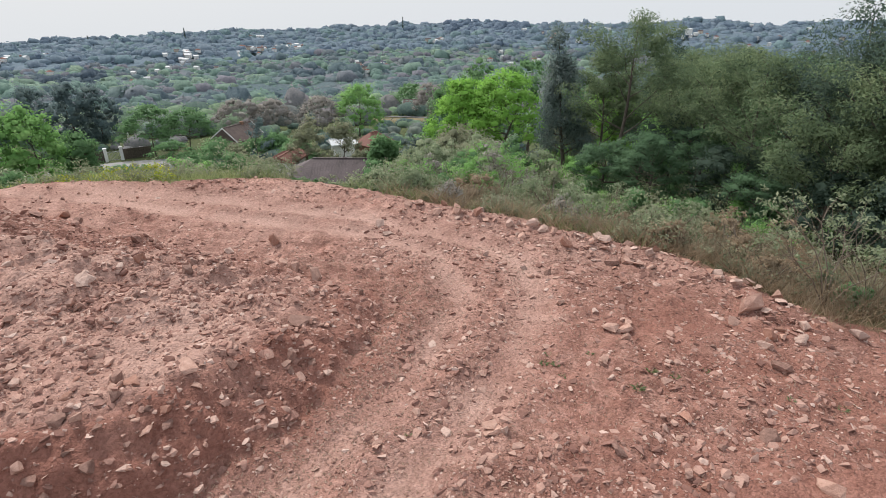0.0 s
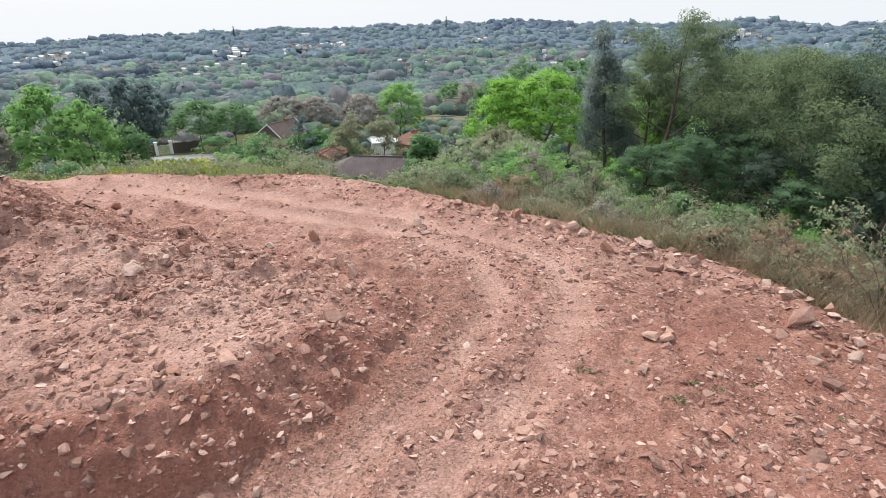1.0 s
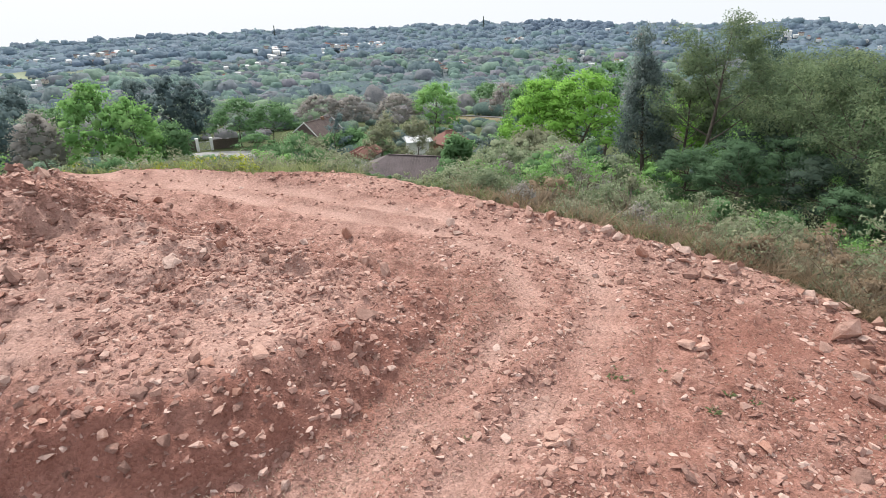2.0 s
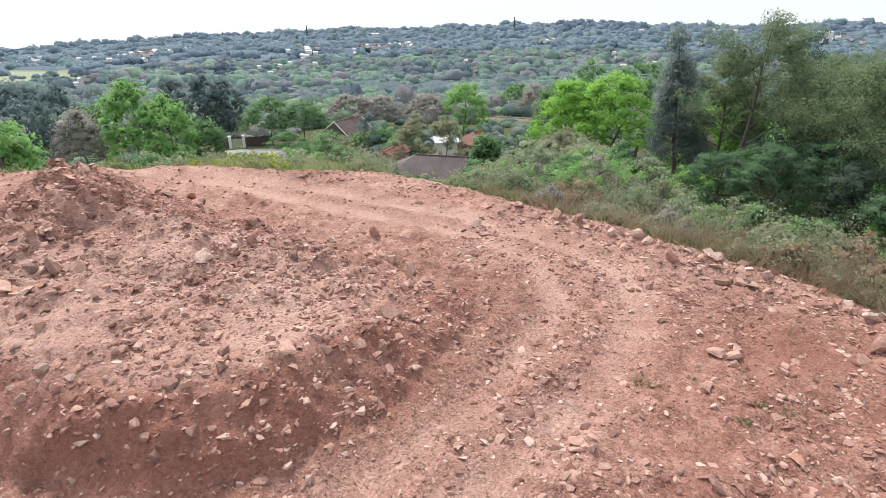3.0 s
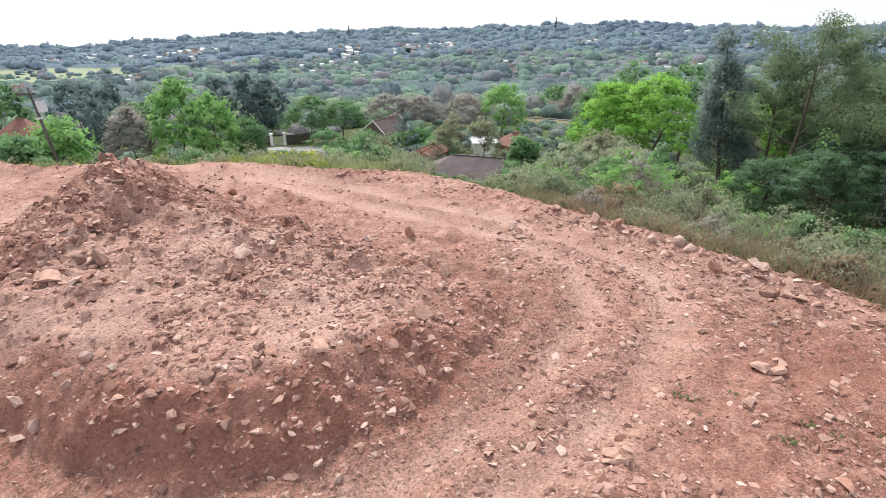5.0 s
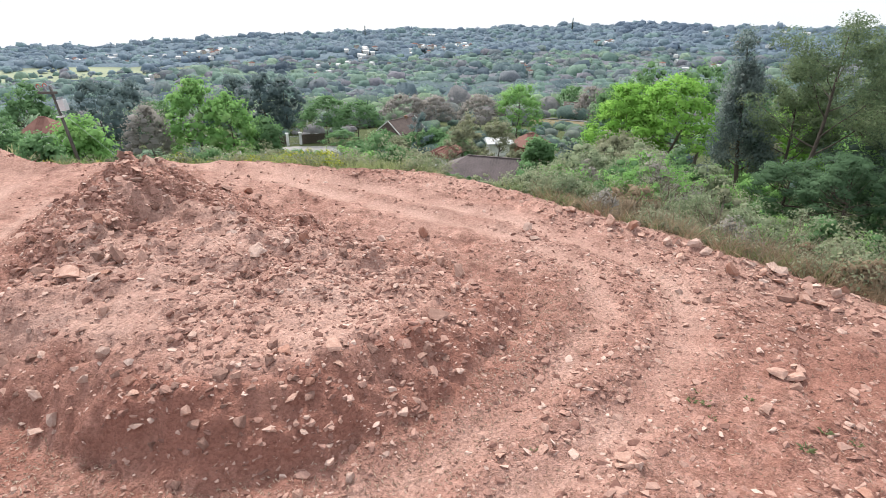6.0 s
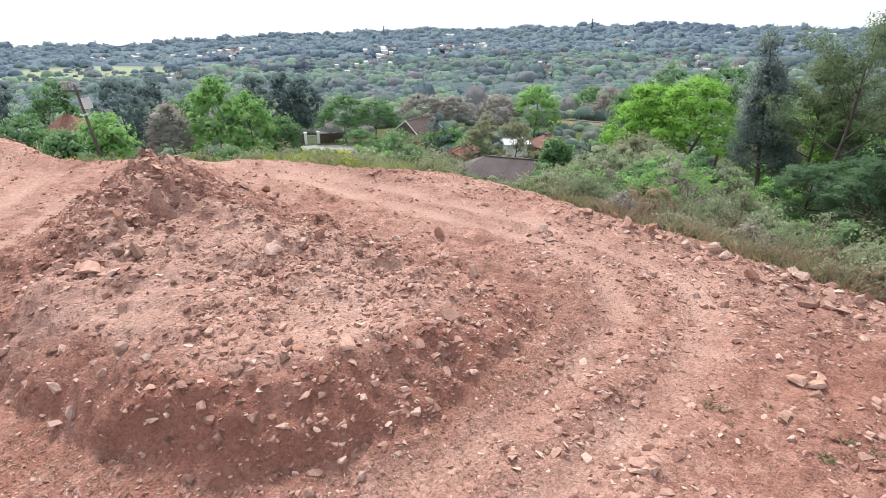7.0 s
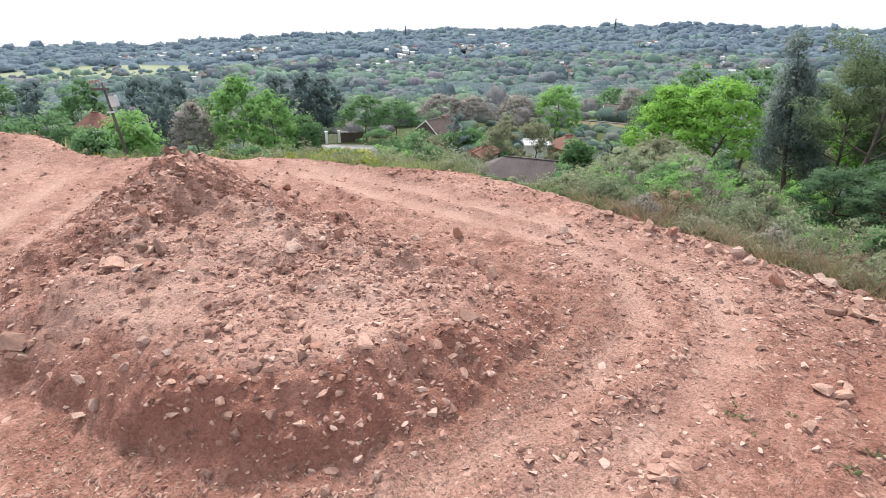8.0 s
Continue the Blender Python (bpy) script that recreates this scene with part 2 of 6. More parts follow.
# foot of the heap: place and how steeply the earth rises from it
HEAP_TOE = [(-8.05, 6.75, 0.7), (-6.8, 6.4, 0.75), (-5.6, 5.8, 0.85), (-4.3, 5.4, 0.95), (-3.5, 5.3, 1.0), (-2.75, 5.5, 1.0), (-1.9, 5.9, 0.95), (-1.3, 6.35, 0.9), (-0.5, 7.2, 0.85), (0.15, 8.1, 0.75), (0.95, 9.05, 0.6), (1.5, 10.0, 0.45),
            (1.35, 10.9, 0.35), (0.1, 11.8, 0.4), (-1.2, 12.7, 0.45), (-3.2, 13.7, 0.5), (-4.8, 15.1, 0.6), (-6.6, 16.6, 0.65), (-8.6, 17.6, 0.65), (-10.8, 17.3, 0.65), (-12.3, 15.7, 0.68),
            (-12.2, 14.2, 0.7), (-11.75, 12.8, 0.7), (-11.35, 11.4, 0.7), (-11.4, 10.2, 0.7), (-11.0, 8.8, 0.68), (-9.6, 7.4, 0.68)]
FRONT = HEAP_TOE[:12]
BANK = [(-25.5, 17.5, 1.1), (-22.0, 19.6, 1.1), (-20.0, 20.6, 0.85), (-18.2, 21.4, 0.45), (-17.0, 21.9, 0.05)]
HEAP_RIDGE = [(-9.0, 13.3, 2.2), (-8.5, 13.3, 2.66), (-7.9, 13.5, 2.72), (-7.2, 13.5, 2.4), (-6.6, 13.4, 2.1), (-5.2, 12.7, 1.65), (-4.3, 12.0, 1.35), (-3.05, 11.3, 0.98), (-1.5, 11.2, 0.64), (0.4, 10.6, 0.34)]
HEAP_BENCH = [(-8.2, 8.6, 1.15), (-6.2, 7.3, 1.12), (-4.8, 6.6, 1.05), (-3.7, 6.75, 1.05), (-2.7, 7.4, 1.0), (-2.0, 7.65, 0.92), (-1.1, 8.2, 0.82), (-0.5, 8.9, 0.7), (0.5, 9.6, 0.42)]
TRACKS = [[(-2.2, 4.2), (-0.9, 5.55), (0.83, 7.2), (2.1, 8.7), (3.1, 10.9), (3.0, 12.4), (1.8, 14.0), (-0.4, 15.4), (-3.4, 17.0), (-6.7, 19.2), (-11, 21)],
          [(-0.2, 4.0), (1.0, 5.7), (2.9, 7.3), (4.6, 9.7), (4.9, 11.6), (3.9, 13.2), (1.5, 15.6), (-3.0, 18.2), (-8, 20.5)],
          [(-10.5, 6.0), (-13.2, 10.5), (-14.6, 14.5), (-16.0, 19.0)], [(-12.4, 5.5), (-15.2, 10.0), (-16.8, 14.5), (-18.0, 19.0)]]


def lattice(i, j, seed):
    h = np.sin(i * 127.1 + j * 311.7 + seed * 74.7) * 43758.5453
    return h - np.floor(h)


def vnoise(x, y, seed=0):
    """Smooth value noise in the plane, 0 to 1."""
    i, j = np.floor(x), np.floor(y)
    u, v = x - i, y - j
    u, v = u * u * (3 - 2 * u), v * v * (3 - 2 * v)
    a, b = lattice(i, j, seed), lattice(i + 1, j, seed)
    c, d = lattice(i, j + 1, seed), lattice(i + 1, j + 1, seed)
    return a + (b - a) * u + (c - a) * v + (a - b - c + d) * u * v


def fbm(x, y, octaves, seed=0):
    total, amp = 0 * x, 0.5
    for k in range(octaves):
        total = total + amp * (vnoise(x * 2**k + 17.3 * k, y * 2**k - 9.1 * k, seed + k) - 0.5)
        amp *= 0.5
    return total


def to_line(x, y, pts):
    """Distance to a polyline and, where its points have heights, the height at the nearest spot."""
    best, height = np.full(np.shape(x), 1e9), np.zeros(np.shape(x))
    for a, b in zip(pts[:-1], pts[1:]):
        dx, dy = b[0] - a[0], b[1] - a[1]
        s = np.clip(((x - a[0]) * dx + (y - a[1]) * dy) / (dx * dx + dy * dy + 1e-12), 0, 1)
        d = np.hypot(x - a[0] - s * dx, y - a[1] - s * dy)
        closer = d < best
        best = np.where(closer, d, best)
        if len(a) > 2:
            height = np.where(closer, a[2] + s * (b[2] - a[2]), height)
    return best, height


def inside(x, y, poly):
    hit = np.zeros(np.shape(x), bool)
    for a, b in zip(poly, poly[1:] + poly[:1]):
        cross = (a[1] > y) != (b[1] > y)
        at = a[0] + (y - a[1]) * (b[0] - a[0]) / (b[1] - a[1] + 1e-12)
        hit ^= cross & (x < at)
    return hit


def edge_at(x, y):
    """How far beyond the lip of the graded platform a spot lies (inside: negative)."""
    az, r = np.degrees(np.arctan2(x, y)), np.hypot(x, y)
    lip = np.interp(az, [a for a, _ in EDGE], [d for _, d in EDGE])
    return r - lip + 0.5 * fbm(x * 0.9, y * 0.9, 3, 5)


def heap_at(x, y):
    """Height of the spoil heap: a tipped peak, a ridge that runs down from it and a bench with a cut face."""
    x, y = x + 0.7 * fbm(x * 0.8, y * 0.8, 4, 91), y + 0.7 * fbm(x * 0.8 + 31, y * 0.8, 4, 97)
    x, y = x + 0.42 * fbm(x * 2.6 + 7, y * 2.6, 3, 101), y + 0.42 * fbm(x * 2.6, y * 2.6 + 5, 3, 103)
    toe, rise = to_line(x, y, HEAP_TOE + HEAP_TOE[:1])
    d1, h1 = to_line(x, y, HEAP_RIDGE)
    d2, h2 = to_line(x, y, HEAP_BENCH)
    low = np.minimum(h1, 1.25)
    bench = (h2 * (d1 + 0.05) + low * (d2 + 0.05)) / (d1 + d2 + 0.1)
    cone = h1 - 0.38 * (np.sqrt(d1 * d1 + 0.09) - 0.3) - 0.3 * (1 - np.exp(-d1 / 0.6)) - 0.05 * fbm(x * 1.3, y * 1.3, 3, 107) * 4
    top = np.maximum(bench, cone) + 0.10 * np.exp(-((bench - cone) / 0.22) ** 2)
    face = rise * (toe + 0.30 * np.clip(toe, 0, 1.2) * (1.2 - np.clip(toe, 0, 1.2)))      # the face steepens towards its foot
    lip = np.exp(-((face - top) / 0.22) ** 2)
    return np.where(inside(x, y, HEAP_TOE), np.minimum(face, top) - 0.07 * lip, 0.0).clip(0, 9)


def ground_z(x, y, fine=True):
    x, y = np.asarray(x, float), np.asarray(y, float)
    r, az = np.hypot(x, y), np.degrees(np.arctan2(x, y))
    e = edge_at(x, y)
    fall = np.interp(r, [a for a, _ in FALL], [d for _, d in FALL])
    gentle = np.interp(r, [0, 14, 40, 60, 80, 110, 5000], [0, 0, -5.4, -10.8, -16.5, -21, -21])
    side = np.clip((az - 4) / 20, 0, 1) * (r < 110)
    beyond = fall * (1 - side) + gentle * side
    beyond = beyond + np.where(r > 60, fbm(x / 140, y / 140, 3, 3) * np.clip((r - 60) / 400, 0, 1) * 30, 0)
    tilt = np.interp(az, [a for a, _ in FAR_TILT], [d for _, d in FAR_TILT]) * np.clip((r - 550) / 800, 0, 1)
    beyond = beyond + tilt
    out = np.clip((e + 0.2) / 2.5, 0, 1)
    out = out * out * (3 - 2 * out)
    dip = 1.5 * np.exp(-(((az - 2) / 6.5) ** 2)) * np.exp(-(((r - 29) / 7) ** 2))      # hollow above the nearest house
    z = (beyond - 0.25 - dip) * out
    if fine:
        near = r < 45
        heap = heap_at(x, y)
        rough = 0.20 * fbm(x * 0.55, y * 0.55, 3, 11) + 0.24 * fbm(x * 1.9, y * 1.9, 5, 23)
        patch = np.clip(0.5 + 2.6 * fbm(x * 0.5 + 3, y * 0.5, 3, 43), 0.1, 1)          # rubbly patches between smoother earth
        lumps = np.clip(fbm(x * 3.6, y * 3.6, 4, 41), 0, 1) * (0.14 + 0.5 * np.clip(heap * 1.5, 0, 1)) * patch
        lumps = lumps + 0.10 * fbm(x * 6.5, y * 6.5, 2, 47) * np.clip(heap * 2, 0, 1) * patch
        bank_face = np.clip(heap / 0.15, 0, 1) * np.clip((1.5 - to_line(x, y, FRONT)[0]) / 0.6, 0, 1)
        lumps = lumps + bank_face * (0.34 * np.clip(fbm(x * 2.3 + 9, y * 2.3, 4, 49) - 0.02, 0, 1) - 0.1 * np.clip(-fbm(x * 1.4, y * 1.4 + 4, 3, 51), 0, 1))
        lumps = lumps + 0.15 * fbm(x * 3.1 + 2, y * 3.1, 4, 63) * (0.5 + patch) + 0.16 * np.clip(fbm(x * 1.3, y * 1.3 + 8, 3, 67), 0, 1) * (heap < 0.05)
        cut = np.minimum.reduce([to_line(x, y, t)[0] for t in TRACKS])
        rut = np.exp(-(cut / 0.42) ** 2) - 0.5 * np.exp(-((cut - 0.75) / 0.25) ** 2)
        off, tall = to_line(x, y, BANK)
        rise = tall * (1 + 0.8 * fbm(x * 0.9, y * 0.9, 4, 15)) * np.exp(-((off / 1.5) ** 2))           # bank of tipped earth
        windrow = 0.16 * np.exp(-((e + 0.55) / 0.5) ** 2)
        soft = 1 - 0.75 * np.exp(-(cut / 0.5) ** 2)
        z = z + np.where(near, heap + (rough * (0.8 + 1.1 * np.clip(heap, 0, 1)) + lumps) * soft - 0.09 * rut * (heap < 0.05) + rise + windrow, 0)
    return z
# ---- end of terrain ----


# ---- mesh helpers ----
def mesh_np(name, verts, faces, material, attrs=None, smooth=False, normals=None):
    """A mesh from arrays of vertices and of faces that all have the same number of corners."""
    verts, faces = np.asarray(verts, np.float32), np.asarray(faces, np.int32)
    me = bpy.data.meshes.new(name)
    k = faces.shape[1]
    me.vertices.add(len(verts))
    me.vertices.foreach_set("co", verts.ravel())
    me.loops.add(faces.size)
    me.loops.foreach_set("vertex_index", faces.ravel())
    me.polygons.add(len(faces))
    me.polygons.foreach_set("loop_start", np.arange(0, faces.size, k, dtype=np.int32))
    me.polygons.foreach_set("use_smooth", np.full(len(faces), smooth))
    for key, values in (attrs or {}).items():
        me.attributes.new(key, "FLOAT", "POINT").data.foreach_set("value", np.asarray(values, np.float32).ravel())
    me.materials.append(material)
    me.update(calc_edges=True)
    if normals is not None:
        me.normals_split_custom_set_from_vertices(normals.tolist())
    return me


def unit(v):
    return v / (np.linalg.norm(v, axis=1, keepdims=True) + 1e-9)


def part(name, data, parent, label=""):
    ob = new(name, data)
    ob.parent = parent
    return tagged(ob, label)


def bm_mesh(name, bm, material, smooth=False):
    me = bpy.data.meshes.new(name)
    for f in bm.faces:
        f.smooth = smooth
    bm.to_mesh(me)
    bm.free()
    me.materials.append(material)
    return me


def by(az, r):
    """A spot by its bearing from the platform's middle, in degrees, and its distance, with the ground's height there."""
    x, y = r * math.sin(radians(az)), r * math.cos(radians(az))
    return x, y, float(ground_z(x, y))


def tubes(paths, sides=6):
    """Tapered tubes along paths of (x, y, z, radius) rows: vertices and quads."""
    vs, fs, base = [], [], 0
    ring = np.linspace(0, 2 * np.pi, sides, endpoint=False)
    for p in paths:
        p = np.asarray(p, float)
        d = np.gradient(p[:, :3], axis=0)
        d /= np.linalg.norm(d, axis=1, keepdims=True) + 1e-9
        side = np.cross(d, np.array([0.31, 0.95, 0.1]))
        side /= np.linalg.norm(side, axis=1, keepdims=True) + 1e-9
        up = np.cross(side, d)
        v = p[:, None, :3] + p[:, None, 3:4] * (np.cos(ring)[None, :, None] * side[:, None] + np.sin(ring)[None, :, None] * up[:, None])
        n = len(p)
        vs.append(v.reshape(-1, 3))
        a = np.arange(n - 1)[:, None] * sides + np.arange(sides)[None]
        b = np.arange(n - 1)[:, None] * sides + (np.arange(sides)[None] + 1) % sides
        fs.append(np.stack([a, b, b + sides, a + sides], -1).reshape(-1, 4) + base)
        base += n * sides
    return np.concatenate(vs), np.concatenate(fs)


def leaves(rng, centres, spread, count, length, width, droop=0.0, up=0.8):
    """Diamond leaves gathered round centres; spread is the radius of each gathering (x, y and z)."""
    n = len(centres) * count
    c = np.repeat(np.asarray(centres, float), count, 0)
    s = np.repeat(np.broadcast_to(np.asarray(spread, float), (len(centres), 3)), count, 0)
    d = rng.normal(size=(n, 3))
    d /= np.linalg.norm(d, axis=1, keepdims=True)
    p = c + d * s * (rng.uniform(0.2, 1.0, (n, 1)) ** 0.45)
    nrm = rng.normal(size=(n, 3)) * 0.5 + d * 0.9 + np.array([0, 0, 0.8 * up])
    nrm /= np.linalg.norm(nrm, axis=1, keepdims=True)
    t = np.cross(nrm, rng.normal(size=(n, 3)))
    t /= np.linalg.norm(t, axis=1, keepdims=True) + 1e-9
    t[:, 2] -= droop
    t /= np.linalg.norm(t, axis=1, keepdims=True)
    b = np.cross(nrm, t)
    ln = length * rng.uniform(0.6, 1.3, (n, 1))
    wd = width * rng.uniform(0.6, 1.3, (n, 1))
    v = np.stack([p - t * ln / 2, p - b * wd / 2 + t * ln * 0.05, p + t * ln / 2 - nrm * ln * 0.12, p + b * wd / 2 + t * ln * 0.05], 1)
    return v.reshape(-1, 3), np.arange(4 * n).reshape(-1, 4)


def joined(chunks):
    vs, fs, base = [], [], 0
    for v, f in chunks:
        vs.append(v)
        fs.append(f + base)
        base += len(v)
    return np.concatenate(vs), np.concatenate(fs)


# ---- the ground: one sheet from the graded platform to the horizon ----
def graded_axis(lo, hi, step, far_lo, far_hi, growth=1.13):
    mid = np.arange(lo, hi, step)
    out, s, p = [], step, hi
    while p < far_hi:
        out.append(p)
        s *= growth
        p += s
    back, s, p = [], step, lo - step
    while p > far_lo:
        back.append(p)
        s *= growth
        p -= s
    return np.concatenate([back[::-1], mid, out])


def build_ground():
    gx, gy = graded_axis(-13.0, 10.4, 0.068, -4600, 4600), graded_axis(4.2, 16.5, 0.068, -2500, 4800)
    x, y = np.meshgrid(gx, gy)
    x, y = x.ravel(), y.ravel()
    z = ground_z(x, y)
    nx, ny = len(gx), len(gy)
    i = (np.arange(ny - 1)[:, None] * nx + np.arange(nx - 1)[None]).ravel()
    faces = np.stack([i, i + 1, i + 1 + nx, i + nx], -1)
    e = edge_at(x, y)
    bare = np.clip(0.75 - e / 1.4, 0, 1)
    bare = np.maximum(bare, 1.6 * np.exp(-((to_line(x, y, BANK)[0] / 2.2) ** 2))).clip(0, 1)
    cut = np.minimum.reduce([to_line(x, y, t)[0] for t in TRACKS])
    heap = heap_at(x, y)
    track = np.exp(-(cut / 0.6) ** 2) * (heap < 0.03) * np.clip(0.35 + 1.6 * fbm(x * 0.8, y * 0.8, 3, 9) + 0.45, 0, 1) * 0.95
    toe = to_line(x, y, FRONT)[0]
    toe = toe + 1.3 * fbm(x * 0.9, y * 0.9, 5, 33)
    # darker, redder soil at the heap's foot, on its front face and eastward
    dark_soil = np.exp(-((toe - 0.25) / 1.15) ** 2) * np.clip(0.55 + 2.4 * fbm(x * 1.6, y * 1.6, 5, 31), 0, 1) * 0.8 * np.clip((x + 9.0) / 2.5, 0, 1)
    dark_east = np.clip((x - 2.2) / 2.6, 0, 1) * np.clip((11.0 - y) / 3.0, 0, 1) * np.clip(0.6 + 1.6 * fbm(x * 0.7, y * 0.7, 5, 35), 0, 1)
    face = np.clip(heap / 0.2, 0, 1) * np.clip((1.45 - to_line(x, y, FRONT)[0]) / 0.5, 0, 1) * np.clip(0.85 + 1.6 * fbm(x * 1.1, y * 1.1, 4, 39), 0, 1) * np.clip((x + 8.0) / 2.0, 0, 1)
    dark_soil = np.maximum.reduce([dark_soil, 0.9 * dark_east, face])
    chalk = np.exp(-((np.hypot(x + 4.4, (y - 10.6) * 1.3) / 1.1) ** 2)) * np.clip(0.6 + 2.2 * fbm(x * 2.5, y * 2.5, 3, 37), 0, 1)
    sandy = np.exp(-((to_line(x, y, [(-13.3, 16.6), (-12.4, 12.6), (-10.6, 9.6)])[0] / 0.28) ** 2))
    dust = np.clip(heap * 1.8 - 0.5, 0, 1) * np.clip(0.72 + 1.8 * fbm(x * 0.8 + 5, y * 0.8, 4, 53), 0, 1) * (y < 12.5) * (x > -8)
    crust = np.clip((np.hypot(x, y) - 8.5) / 5, 0, 1) * np.clip(0.5 + 1.6 * fbm(x * 0.6, y * 0.6, 4, 57), 0, 1) * (heap < 0.05)
    track = np.maximum.reduce([track, 0.95 * dust, 0.9 * chalk, 0.8 * sandy, 0.55 * crust])
    az, r = np.degrees(np.arctan2(x, y)), np.hypot(x, y)
    meadow = (((az + 36.5) / 9.5) ** 2 + ((r - 900) / 125) ** 2 < 1) | (((az + 26.5) / 3.8) ** 2 + ((r - 860) / 95) ** 2 < 1)
    straw = (((az - 9.7) / 3.6) ** 2 + ((r - 180) / 16) ** 2 < 1) | (((az + 18.3) / 2.6) ** 2 + ((r - 103) / 7) ** 2 < 1)
    brown = np.clip((az - 17) / 10, 0, 1) * np.clip(1 - (e - 2.5) / 3.5, 0, 1) * (e > 0) * np.clip(0.6 + 1.5 * fbm(x, y, 3, 77), 0, 1)
    straw = np.maximum(straw * 0.8, 0.85 * brown)
    # ground under woods turns blue-grey green from 200 to 350 m out
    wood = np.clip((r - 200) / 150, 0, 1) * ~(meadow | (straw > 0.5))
    ob = new("ground", mesh_np("ground", np.stack([x, y, z], -1), faces, M_EARTH, {"bare": bare, "track": track, "dark_soil": dark_soil, "meadow": meadow * 1.0, "straw": straw, "wood": wood}, smooth=True))
    tagged(ob, "bare red graded earth with wheel tracks above a weedy hillside", "ground", kind="structure")


build_ground()


# ---- trees ----
def crown_points(rng, shape, n, h, base, w):
    """Centres and radii of the leaf gatherings of a crown that spans base to h and is w wide."""
    pts, tall = [], h - base
    for _ in range(n):
        a, q = rng.uniform(0, 2 * np.pi), rng.uniform(0, 1) ** 0.5
        if shape == "round":
            v = rng.normal(size=3)
            v /= np.linalg.norm(v)
            v[2] = v[2] if v[2] > -0.5 else -v[2]
            f = rng.uniform(0.55, 0.9)
            p = (v[0] * f * w / 2, v[1] * f * w / 2, base + tall * (0.40 + 0.60 * v[2] * f))
        elif shape == "flat":
            p = (q * math.cos(a) * w * 0.46, q * math.sin(a) * w * 0.46, base + tall * (0.36 + 0.62 * (1 - q * q)) * rng.uniform(0.84, 1.0))
        elif shape == "cone":
            u = rng.uniform(0, 0.97)
            r = w * 0.5 * (1 - u) ** 0.75 * (0.35 + 0.65 * rng.uniform())
            p = (r * math.cos(a), r * math.sin(a), base + tall * u)
        else:
            u = rng.uniform(0.03, 0.97)
            r = w * 0.5 * math.sin(math.pi * (0.12 + 0.82 * u) ** 1.2) ** 0.8 * q
            p = (r * math.cos(a) + 0.07 * w * math.sin(5 * u + a), r * math.sin(a), base + tall * u)
        pts.append(p)
    return np.array(pts)


